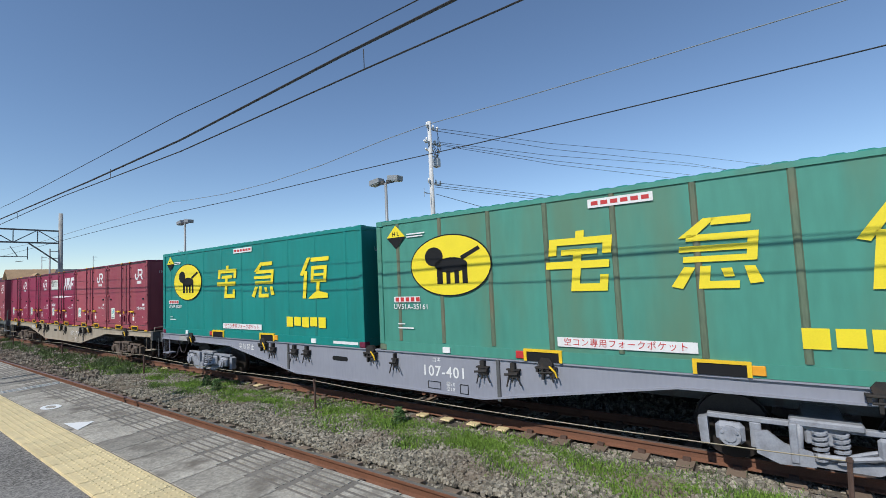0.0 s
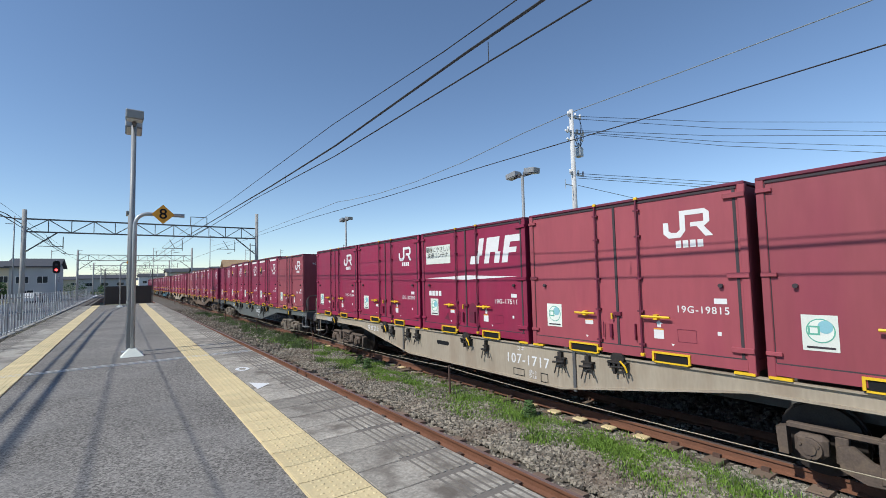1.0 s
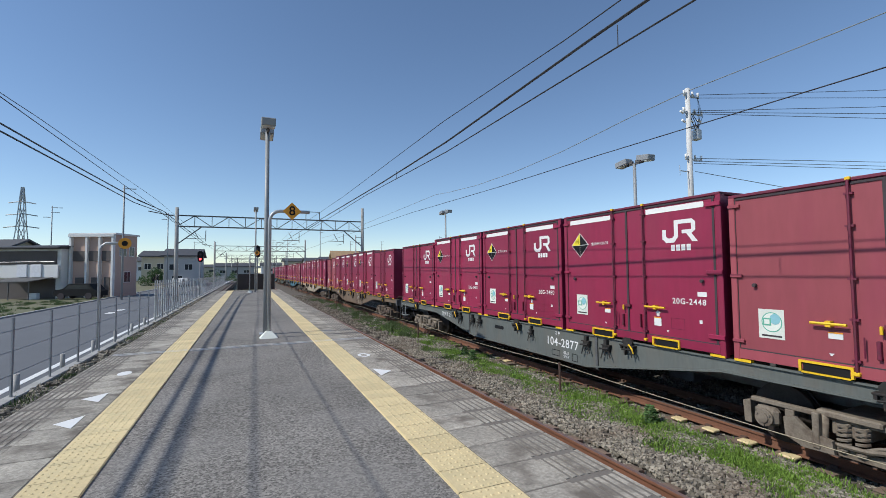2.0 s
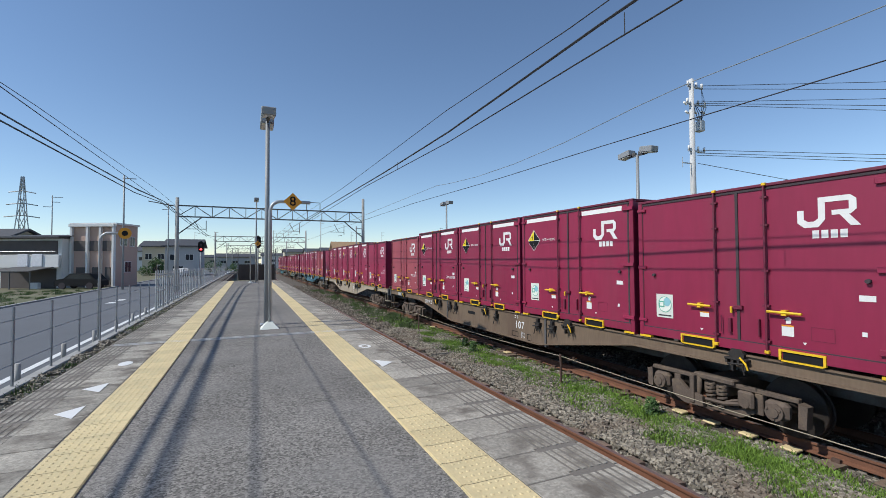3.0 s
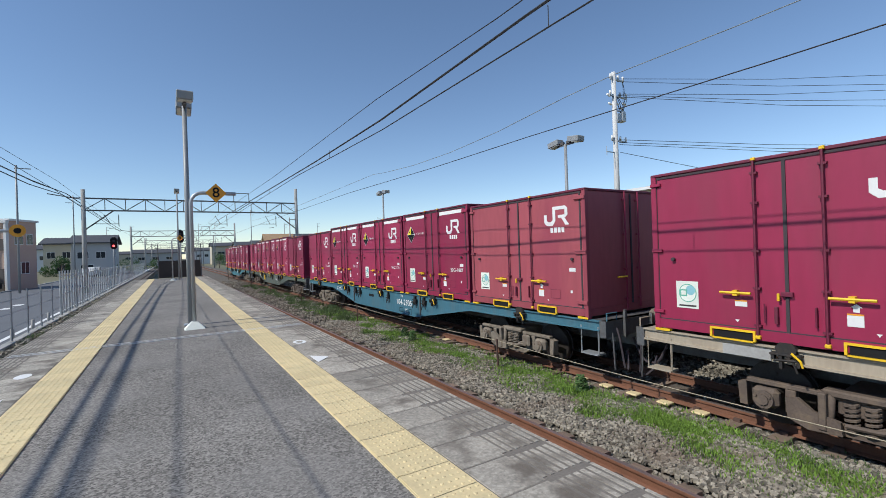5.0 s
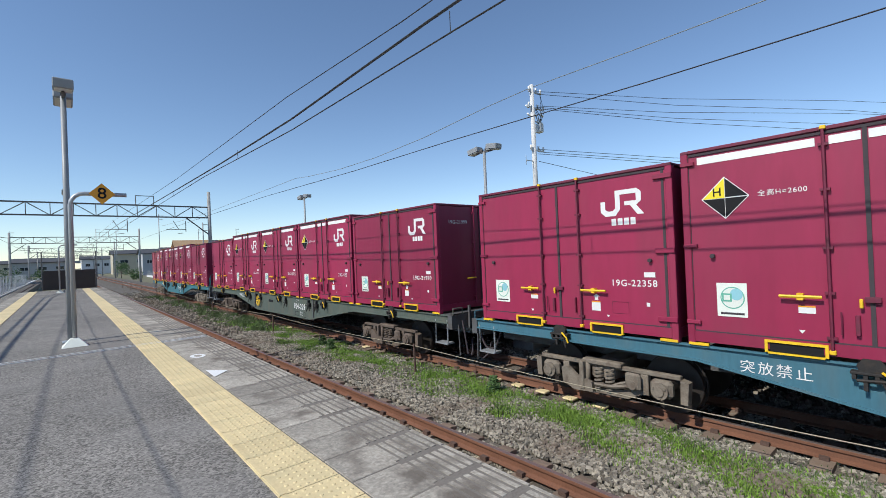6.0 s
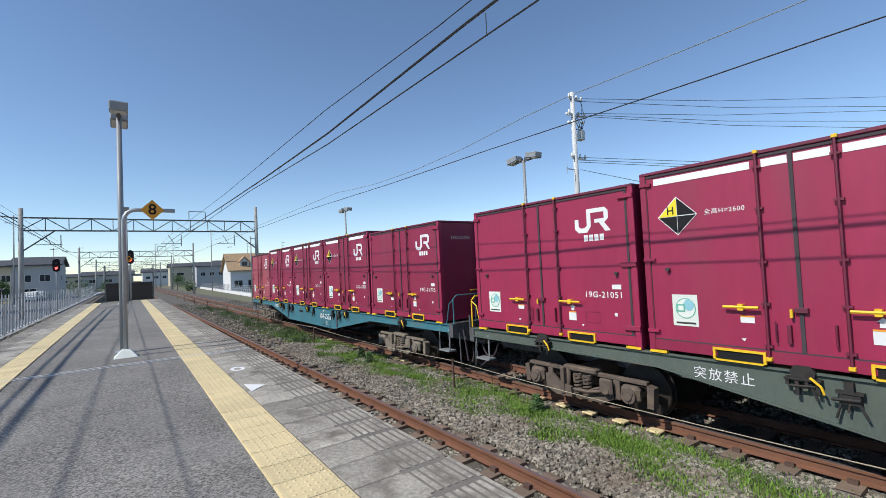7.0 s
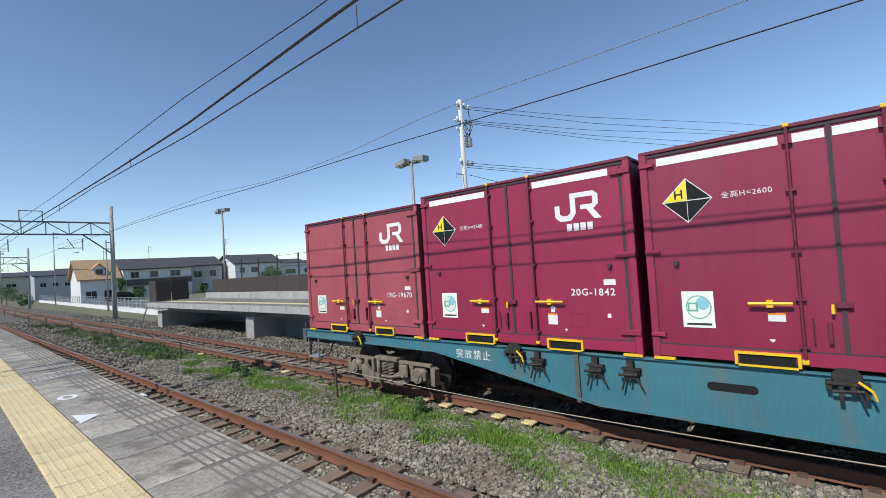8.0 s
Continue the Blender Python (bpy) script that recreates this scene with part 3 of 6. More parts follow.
        decal("company_mark", [hook,
              [(lx + 0.82 * s, lz + 0.82 * s), (lx + 0.82 * s, lz + s), (lx + 1.5 * s, lz + s), (lx + 1.66 * s, lz + 0.86 * s), (lx + 1.46 * s, lz + 0.82 * s)],
              [(lx + 1.46 * s, lz + 0.82 * s), (lx + 1.66 * s, lz + 0.86 * s), (lx + 1.66 * s, lz + 0.52 * s), (lx + 1.5 * s, lz + 0.38 * s), (lx + 1.46 * s, lz + 0.54 * s)],
              [(lx + 1.5 * s, lz + 0.38 * s), (lx + 1.0 * s, lz + 0.38 * s), (lx + 1.0 * s, lz + 0.54 * s), (lx + 1.46 * s, lz + 0.54 * s)],
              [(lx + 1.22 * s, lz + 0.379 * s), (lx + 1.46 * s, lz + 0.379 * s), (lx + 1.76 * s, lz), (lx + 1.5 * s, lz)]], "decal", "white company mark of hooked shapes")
        decal("company_line", [rect(0.945 + 0.1 * i, 1.02 + 0.1 * i, lz - 0.145, lz - 0.04) for i in range(4)], "decal", "row of small white bars")
    else:
        sl = lambda a, b, c, d: [(a + (c - 1.6) * 0.22, c), (b + (c - 1.6) * 0.22, c), (b + (d - 1.6) * 0.22, d), (a + (d - 1.6) * 0.22, d)]
        decal("company_mark", [sl(0.12, 0.42, 1.62, 1.80), sl(0.34, 0.50, 1.80, 2.18), sl(0.60, 0.76, 1.62, 2.18), sl(0.76, 1.0, 1.86, 2.18), sl(0.92, 1.08, 1.62, 1.86), sl(1.16, 1.33, 1.62, 2.18), sl(1.33, 1.62, 2.04, 2.18), sl(1.33, 1.54, 1.82, 1.93)], "decal", "large white slanted company mark")
        decal("white_swoosh", [[(-1.7, 1.32), (0, 1.27), (1.6, 1.32), (0, 1.37)]], "decal", "long thin white stripe")
        decal("poster", [rect(-1.66, -0.62, 1.68, 2.14)], "cream", "cream notice panel")
        lettering("環境にやさしい\n鉄道コンテナ", 0.15, "black", ob, F @ pose(-1.14, 1.96, 0.004))
        decal("company_line", [rect(-1.55 + 0.14 * i, -1.44 + 0.14 * i, 0.88, 1.0) for i in range(4)], "decal", "row of white bars")
        decal("scratch", [[(0.05, 0.3), (0.3, 0.28), (0.38, 0.62), (0.2, 0.75), (0.05, 0.7)], [(-0.9, 0.32), (-0.7, 0.3), (-0.75, 0.5)]], "maroon_dark", "patches of touched-up paint")
    if number:
        lettering(number, 0.135, "decal", ob, F @ pose(1.245, 0.32 * H, 0), "white container number", 1.16, 0.006)
        lettering(number, 0.12, "decal", ob, pose(-0.55, -hy + 0.015, 0.83 * H, 90, 0, 0), "white container number", 1.12, 0.003)
    decal("plate", [rect(1.41, 1.57, 0.358 * H, 0.387 * H)], "decal", "small white plate")
    decal("plate", [rect(1.43, 1.48, 0.188 * H, 0.21 * H)], "decal", "small white plate")
    decal("sticker", [rect(-1.49, -1.155, 0.157 * H, 0.322 * H)], "cream", "white sticker with a round green picture")
    sx, sz = -1.315, 0.25 * H
    decal("sticker_print", [ring(sx, sz, 0.135, 0.14, 24)], "mint", "green ring", 0.002)
    decal("sticker_print", [ring(sx, sz, 0.122, 0.127, 24)], "cream", "pale disc", 0.004)
    decal("sticker_print", [ring(sx + 0.045, sz + 0.045, 0.07, 0.075, 18)], "blue_print", "pale blue globe", 0.006)
    decal("sticker_print", [rect(sx - 0.115, sx - 0.005, sz - 0.05, sz + 0.055)], "mint", "green square", 0.007)
    decal("sticker_print", [rect(sx - 0.095, sx - 0.025, sz - 0.03, sz + 0.035)], "cream", "pale square", 0.008)
    decal("sticker_print", [rect(-1.45, -1.19, 0.168 * H, 0.178 * H)], "rubber", "line of small dark print", 0.002)
    decal("label", [rect(-0.655, -0.50, 0.195 * H, 0.222 * H), rect(0.55, 0.70, 0.142 * H, 0.195 * H)], "decal", "white handling labels")
    decal("label", [rect(-0.655, -0.50, 0.2225 * H, 0.229 * H), rect(0.55, 0.70, 0.1955 * H, 0.203 * H)], "orange", "orange label edge", 0.003)
    decal("arrow", [[(0.605, 0.21 * H), (0.665, 0.21 * H), (0.665, 0.232 * H), (0.69, 0.232 * H), (0.635, 0.25 * H), (0.58, 0.232 * H), (0.605, 0.232 * H)], [(-0.66, 0.12 * H), (-0.63, 0.105 * H), (-0.60, 0.12 * H)], [(0.80, 0.12 * H), (0.825, 0.105 * H), (0.85, 0.12 * H)]], "decal", "small white arrows")
    decal("panel_outline", [rect(0.9, 1.16, 0.205 * H, 0.207 * H), rect(0.9, 1.16, 0.135 * H, 0.137 * H), rect(0.9, 0.905, 0.137 * H, 0.205 * H), rect(1.155, 1.16, 0.137 * H, 0.205 * H)], "maroon_dark")
    if tall and stripes:
        decal("roof_stripe", [rect(-1.655, -0.44, 0.921 * H, 0.957 * H)], "white", "white stripe under the roof")
        decal("roof_stripe", [rect(0.43, 1.57, 0.921 * H, 0.957 * H)], "white", "white stripe under the roof")
        if number in ("20G-1132", "20G-10541", "20G-1214", "20G-425"):
            decal("roof_stripe", [rect(-0.32, -0.06, 0.921 * H, 0.957 * H), rect(0.0, 0.33, 0.921 * H, 0.957 * H)], "white", "white stripe under the roof")
        cx, cz, d = -1.35, 0.741 * H, 0.27
        decal("hazard_sign", [[(cx - d, cz), (cx, cz - d), (cx + d, cz), (cx, cz + d)]], "decal", "white-edged diamond")
        d2 = d - 0.018
        decal("hazard_field", [[(cx - d2, cz), (cx, cz + 0), (cx, cz + d2)]], "hazard", "yellow quarter", 0.003)
        decal("hazard_field", [[(cx + 0.006, cz + 0.006), (cx + d2, cz + 0.006), (cx + 0.006, cz + d2)], [(cx - d2, cz - 0.006), (cx, cz - d2), (cx, cz - 0.006)], [(cx + 0.006, cz - 0.006), (cx + 0.006, cz - d2), (cx + d2, cz - 0.006)]], "black", "black quarters", 0.003)
        lettering("H", 0.15, "black", ob, F @ pose(cx - 0.085, cz + 0.075, 0.006), "", 1, 0.002)
        lettering("全高H=2600", 0.082, "decal", ob, F @ pose(cx + 0.29 + 0.3, cz + 0.005, 0.001), "white height note", 1.15)
    # end wall towards the camera side: doors with rods
    Y = -hy
    for x in (-0.05, 0.38):
        rod = tube([(x, Y - 0.012, 0.1), (x, Y - 0.012, H - 0.03)], 0.018, 6)
        for z in (0.3, 0.9, 1.6, H - 0.2):
            bm_box(rod, x - 0.05, x + 0.05, Y - 0.02, Y + 0.02, z - 0.015, z + 0.015)
        part("locking_rod", rod, "maroon", ob)
    part("door_seal", box(0.14, 0.18, Y + 0.004, Y + 0.03, 0.2, H - 0.08), "rubber", ob)
    part("door_handle", tube([(-0.35, Y - 0.03, 0.75), (-0.06, Y - 0.03, 0.75)], 0.019, 6), "yellow", ob, "yellow bar handle")
    return ob


def big_container(number, mat):
    """A 31-foot green container with yellow markings."""
    L, H = 9.41, 2.6
    ob = thing("freight_container", I4, "long green steel freight container with yellow painted markings" if mat == "green" else "long green steel freight container, faded, with rust-streaked ribs and yellow markings", "container", "containers on the train")
    hx, hy = 1.225, L / 2
    X = -hx
    part("body", box(-hx + 0.03, hx - 0.03, -hy + 0.03, hy - 0.03, 0.12, H - 0.04, 0.01), mat, ob)
    rb = bmesh.new()
    for i in range(9):
        y = -hy + 0.55 + i * (L - 1.1) / 8
        bm_prism(rb, [(y - 0.045, X + 0.031), (y + 0.045, X + 0.031), (y + 0.025, X + 0.012), (y - 0.025, X + 0.012)], 2, 0.2, H - 0.08)
    rot = Matrix(((0, 1, 0, 0), (1, 0, 0, 0), (0, 0, 1, 0), (0, 0, 0, 1)))
    rb.transform(rot)
    bmesh.ops.reverse_faces(rb, faces=rb.faces[:])
    part("rib", rb, "green_rib" if mat != "green" else mat, ob, "vertical pressed ribs")
    fr = bmesh.new()
    for sx in (-1, 1):
        for sy in (-1, 1):
            bm_box(fr, sx * (hx - 0.06) - 0.06, sx * (hx - 0.06) + 0.06, sy * (hy - 0.06) - 0.06, sy * (hy - 0.06) + 0.06, 0.12, H - 0.12, 0.01)
        bm_box(fr, sx * (hx - 0.05) - 0.04, sx * (hx - 0.05) + 0.04, -hy + 0.12, hy - 0.12, 0.0, 0.17)
        bm_box(fr, sx * (hx - 0.05) - 0.04, sx * (hx - 0.05) + 0.04, -hy + 0.12, hy - 0.12, H - 0.09, H - 0.02)
    for sy in (-1, 1):
        bm_box(fr, -hx + 0.12, hx - 0.12, sy * (hy - 0.05) - 0.04, sy * (hy - 0.05) + 0.04, 0.0, 0.17)
        bm_box(fr, -hx + 0.12, hx - 0.12, sy * (hy - 0.05) - 0.04, sy * (hy - 0.05) + 0.04, H - 0.09, H - 0.02)
    part("frame", fr, mat, ob)
    wave = [(-hy + 0.03, H - 0.05)]
    for i in range(36):
        y = -hy + 0.06 + i * (L - 0.12) / 36
        wave += [(y, H - 0.012), (y + 0.03, H + 0.0), (y + 0.15, H + 0.0), (y + 0.18, H - 0.012)]
    wave.append((hy - 0.03, H - 0.05))
    part("roof", prism(wave, 0, -hx + 0.02, hx - 0.02), "green", ob, "corrugated green roof")
    for sx in (-1, 1):
        for sy in (-1, 1):
            for z, mm in ((0.0, "green_rib" if mat != "green" else "maroon_dark"), (H - 0.12, mat)):
                part("corner_casting", box(sx * (hx - 0.08) - 0.08, sx * (hx - 0.08) + 0.08, sy * (hy - 0.085) - 0.085, sy * (hy - 0.085) + 0.085, z, z + 0.12, 0.012), mm, ob)
    for y in (-1.2, 1.2):
        fp = bmesh.new()
        y0, y1 = y - 0.32, y + 0.32
        bm_box(fp, X - 0.012, X + 0.03, y0, y1, 0.15, 0.19)
        bm_box(fp, X - 0.012, X + 0.03, y0, y0 + 0.05, 0.0, 0.15)
        bm_box(fp, X - 0.012, X + 0.03, y1 - 0.05, y1, 0.0, 0.15)
        part("fork_pocket", fp, "yellow", ob, "yellow-edged fork pocket")
        part("pocket_hole", box(X + 0.0, X + 0.015, y0 + 0.05, y1 - 0.05, 0.0, 0.15), "black", ob)
        part("warning_plate", box(X - 0.016, X + 0.02, (y1 if y > 0 else y0 - 0.14), (y1 + 0.14 if y > 0 else y0), 0.03, 0.15, 0.008), "red" if y > 0 else "orange", ob, "painted plate by the pocket")
    for y in (3.05, -3.05):
        part("warning_plate", box(X - 0.012, X + 0.02, y - 0.08, y + 0.08, 0.03, 0.13), "white", ob, "white plate on the bottom rail")
    F = Matrix.Translation((X + 0.006, 0, 0)) @ SIDE
    def decal(name, shapes, mt, label="", z=0.0):
        return part(name, flat(shapes, z), mt, ob, label, F)
    def rect(a, b, c, d):
        return [(a, c), (b, c), (b, d), (a, d)]
    # yellow oval emblem with a plain dark shape
    off = 0.18 if mat != "green" else 0.0
    ex, ez = -3.03 + off * 0.6, 1.62
    decal("emblem", [ring(ex, ez, 0.90, 0.57, 40)], "black", "black rim of the oval emblem")
    decal("emblem_field", [ring(ex, ez, 0.875, 0.545, 40)], "hazard", "yellow oval emblem", 0.003)
    decal("emblem_shape", [ring(ex + 0.05, ez + 0.0, 0.36, 0.14, 24), ring(ex - 0.33, ez + 0.17, 0.21, 0.18, 20), rect(ex - 0.27, ex - 0.14, ez - 0.34, ez - 0.04), rect(ex - 0.06, ex + 0.03, ez - 0.34, ez - 0.1), rect(ex + 0.12, ex + 0.22, ez - 0.34, ez - 0.1), rect(ex + 0.29, ex + 0.40, ez - 0.34, ez - 0.02), [(ex + 0.3, ez + 0.08), (ex + 0.68, ez + 0.25), (ex + 0.64, ez + 0.31), (ex + 0.26, ez + 0.15)]], "black", "plain black shape on the emblem", 0.006)
    # three large yellow signs made of plain bars
    def sign_a(x, z):
        return [rect(x - 0.07, x + 0.07, z + 0.44, z + 0.56), rect(x - 0.52, x + 0.52, z + 0.32, z + 0.44), rect(x - 0.52, x - 0.38, z + 0.14, z + 0.32), rect(x + 0.38, x + 0.52, z + 0.14, z + 0.32), rect(x - 0.3, x + 0.3, z + 0.14, z + 0.24), rect(x - 0.55, x + 0.5, z - 0.1, z + 0.03), rect(x - 0.09, x + 0.05, z + 0.03, z + 0.14), rect(x - 0.09, x + 0.05, z - 0.5, z - 0.1), rect(x + 0.05, x + 0.5, z - 0.5, z - 0.37), rect(x + 0.37, x + 0.5, z - 0.37, z - 0.22)]
    def sign_b(x, z):
        return [[(x - 0.5, z + 0.28), (x - 0.2, z + 0.56), (x - 0.04, z + 0.56), (x - 0.3, z + 0.28)], rect(x - 0.1, x + 0.36, z + 0.45, z + 0.56), rect(x - 0.4, x + 0.46, z + 0.22, z + 0.32), rect(x - 0.48, x + 0.46, z + 0.06, z + 0.15), rect(x - 0.42, x + 0.46, z - 0.1, z - 0.01), rect(x + 0.34, x + 0.46, z - 0.01, z + 0.06), rect(x + 0.34, x + 0.46, z + 0.15, z + 0.22), [(x - 0.55, z - 0.46), (x - 0.4, z - 0.5), (x - 0.26, z - 0.18), (x - 0.4, z - 0.16)], rect(x - 0.2, x - 0.07, z - 0.5, z - 0.16), rect(x - 0.07, x + 0.28, z - 0.5, z - 0.39), [(x + 0.05, z - 0.2), (x + 0.18, z - 0.2), (x + 0.22, z - 0.33), (x + 0.1, z - 0.33)], [(x + 0.32, z - 0.18), (x + 0.44, z - 0.18), (x + 0.55, z - 0.42), (x + 0.4, z - 0.44)]]
    def sign_c(x, z):
        return [[(x - 0.55, z + 0.1), (x - 0.3, z + 0.56), (x - 0.16, z + 0.56), (x - 0.42, z + 0.06)], rect(x - 0.38, x - 0.25, z - 0.55, z + 0.2), rect(x - 0.14, x + 0.55, z + 0.44, z + 0.55), rect(x - 0.1, x + 0.5, z + 0.22, z + 0.32), rect(x - 0.1, x + 0.01, z - 0.12, z + 0.22), rect(x + 0.39, x + 0.5, z - 0.12, z + 0.22), rect(x + 0.01, x + 0.39, z + 0.05, z + 0.12), rect(x + 0.01, x + 0.39, z - 0.12, z - 0.04), rect(x + 0.14, x + 0.26, z - 0.36, z - 0.12), [(x + 0.14, z - 0.36), (x - 0.16, z - 0.55), (x - 0.06, z - 0.56), (x + 0.6, z - 0.54), (x + 0.58, z - 0.42), (x + 0.26, z - 0.36)]]
    for f, x in ((sign_a, -0.72 + off), (sign_b, 1.08 + off), (sign_c, 3.08)):
        decal("painted_sign", [[(x + 0.92 * a + 0.1 * b, 1.53 + 0.86 * b) for a, b in q] for q in f(0, 0)], "hazard", "large yellow sign of plain bars")
    decal("painted_line", [rect(2.03 + 0.3 * i, 2.28 + 0.3 * i, 0.38 + 0.03 * (i % 2), 0.62) for i in range(5)], "hazard", "row of yellow bars")
    lettering("UV51A-" + number, 0.14, "decal", ob, F @ pose(-3.86, 0.86, 0.0), "white container number", 1.08, 0.003)
    for q in (rect(-4.28, -3.62, 0.95, 1.06), rect(-0.94, 0.96, 0.255, 0.40), rect(-0.34, 0.56, 2.33, 2.46)):
        decal("notice", [q], "decal", "white notice strip")
    lettering("空コン専用フォークポケット", 0.125, "red", ob, F @ pose(0.01, 0.325, 0.004), "red lettering on a white strip", 1.1)
    for q in [rect(-4.24 + 0.13 * i, -4.15 + 0.13 * i, 0.965, 1.045) for i in range(5)] + [rect(-0.29 + 0.14 * i, -0.19 + 0.14 * i, 2.365, 2.425) for i in range(6)]:
        decal("notice_line", [q], "red", "red bar on a white strip", 0.003)
    d = 0.24
    cx2, cz2 = -4.18, 2.24
    decal("hazard_sign", [[(cx2 - d, cz2), (cx2 + d, cz2), (cx2, cz2 + d)]], "hazard", "yellow upper half")
    decal("hazard_sign", [[(cx2 - d, cz2 - 0.003), (cx2, cz2 - d), (cx2 + d, cz2 - 0.003)]], "black", "black lower half")
    lettering("H L", 0.12, "black", ob, F @ pose(cx2, cz2 + 0.06, 0.004), "", 1, 0.002)
    for q in (rect(-3.9, -3.45, 2.26, 2.285), rect(-3.9, -3.5, 2.21, 2.235), rect(-4.2, -4.02, 0.52, 0.54), rect(-4.2, -3.8, 0.44, 0.465), rect(3.72, 4.5, 0.05, 0.11)):
        decal("small_print", [q], "decal", "line of small white print")
    lettering("UV51A", 0.14, "decal", ob, pose(-0.6, -hy + 0.02, 2.1, 90, 0, 0), "white container number", 1.08, 0.003)
    for x in (-0.35, 0.3):
        part("locking_rod", tube([(x, -hy + 0.005, 0.1), (x, -hy + 0.005, H - 0.1)], 0.02, 6), mat, ob)
    return ob


def wagon_body(name_mat, bogie_mat, number, tag):
    """A flat container wagon 20.4 m over couplers: origin at the middle, on the rail head."""
    ob = thing("flat_wagon", I4, tag, "wagon", "wagons of the train")
    top, S = 1.17, 9.75
    # fish-belly side sills
    for sx in (-1, 1):
        x0, x1 = (-1.21, -1.13) if sx < 0 else (1.13, 1.21)
        web = [(-S, top), (-S, top - 0.17), (-5.6, top - 0.2), (-2.6, top - 0.70), (2.6, top - 0.70), (5.6, top - 0.2), (S, top - 0.17), (S, top)]
        xa = x0 if sx > 0 else x0 + 0.035
        part("side_sill", prism(web, 0, xa, xa + 0.045), name_mat, ob)
        fl = bmesh.new()
        low = [(-S, top - 0.17), (-5.6, top - 0.2), (-2.6, top - 0.70), (2.6, top - 0.70), (5.6, top - 0.2), (S, top - 0.17)]
        for (a, b), (c, d) in zip(low[:-1], low[1:]):
            bm_prism(fl, [(a, b), (c, d), (c, d + 0.028), (a, b + 0.028)], 0, x0, x1)
        bm_box(fl, x0, x1, -S, S, top - 0.002, top + 0.022)
        part("flange", fl, name_mat, ob)
        if sx < 0:
            for y in (-2.9, 2.9):
                part("stiffener", box(x0 + 0.005, x0 + 0.04, y - 0.03, y + 0.03, top - 0.69, top), "steel_dark", ob, "dark vertical stiffener")
            slot = flat([[(-1.05 + math.copysign(0.2, math.cos(q)) + 0.05 * math.cos(q), top - 0.25 + 0.05 * math.sin(q)) for q in [(i + 0.5) * math.pi / 8 for i in range(16)]]])
            part("slot", slot, "black", ob, "dark slot in the side sill", Matrix.Translation((x0 + 0.0315, 0, 0)) @ SIDE)
    fr = bmesh.new()
    bm_box(fr, -0.22, 0.22, -9.9, 9.9, top - 0.55, top - 0.02)
    for k in range(11):
        y = -9.0 + k * 1.8
        bm_box(fr, -1.12, 1.12, y - 0.09, y + 0.09, top - 0.16, top + 0.0)
    for sy in (-1, 1):
        bm_box(fr, -1.2, 1.2, sy * 9.82 - 0.07, sy * 9.82 + 0.07, top - 0.28, top + 0.02)
    part("underframe", fr, "steel_dark", ob, "dark centre sill and cross members")
    # end platforms, steps, rails, couplers, hoses
    for sy in (-1, 1):
        part("end_deck", box(-1.15, 1.15, sy * 9.66 - 0.22, sy * 9.66 + 0.22, top - 0.02, top + 0.02), name_mat if sy > 0 else "steel_dark", ob)
        hr = bmesh.new()
        railed = (number, sy) in (("107-1717", 1), ("104-2877", -1), ("104-229", 1), ("104-2526", -1))
        y = sy * 9.86
        if not railed:
            bm_tube(hr, [(-1.13, y, top), (-1.13, y, top + 0.16), (-0.85, y, top + 0.16), (-0.85, y, top)], 0.014, 6)
        else:
            bm_tube(hr, [(-1.13, y, top - 0.3), (-1.13, y, top + 0.62), (-1.03, y, top + 0.7), (0.0, y, top + 0.7), (0.12, y, top + 0.62), (0.12, y, top)], 0.017, 6)
            bm_tube(hr, [(-0.45, y, top), (-0.45, y, top + 0.7)], 0.014, 6)
            bm_tube(hr, [(-1.13, y, top + 0.6), (-1.13, y - sy * 0.16, top + 0.5), (-1.13, y - sy * 0.3, top)], 0.014, 6)
        part("handrail", hr, "yellow" if number == "104-229" and sy > 0 else name_mat, ob)
        sp = bmesh.new()
        y = sy * 9.5
        bm_tube(sp, [(-1.17, y - 0.2, top - 0.1), (-1.17, y - 0.2, top - 0.62), (-1.17, y + 0.2, top - 0.62), (-1.17, y + 0.2, top - 0.1)], 0.018, 6)
        bm_box(sp, -1.2, -0.98, y - 0.2, y + 0.2, top - 0.64, top - 0.61)
        part("step", sp, "steel" if number.startswith("104") else name_mat, ob, "steel step below the end")
        cp = bmesh.new()
        bm_box(cp, -0.12, 0.12, sy * 9.95 - 0.12, sy * 9.95 + 0.12, 0.72, 0.98, 0.03)
        bm_box(cp, -0.09, 0.09, sy * 10.08 - 0.1, sy * 10.08 + 0.1, 0.74, 0.98, 0.03)
        part("coupler", cp, "bogie_dark", ob, "rusty knuckle coupler")
        pts = [(-0.35, sy * (9.85 + 0.32 * q), 0.8 - 0.42 * math.sin(q * math.pi * 0.55)) for q in [i / 7 for i in range(8)]]
        part("brake_cable", tube([(-0.9, sy * 9.9, top - 0.12), (-0.93, sy * 9.99, top - 0.35), (-0.9, sy * 10.05, 0.34), (-0.78, sy * 10.02, 0.26), (-0.66, sy * 9.95, 0.36), (-0.62, sy * 9.9, 0.6)], 0.02, 6), "rubber", ob, "looped black cable below the end")
        part("end_post", box(-0.72, -0.67, sy * 9.93 - 0.025, sy * 9.93 + 0.025, top - 0.3, top + 0.2), "steel_dark", ob)
        part("brake_rod", tube([(-1.02, sy * 9.9, top - 0.2), (-1.02, sy * 9.93, 0.3)], 0.016, 5), "steel_dark", ob)
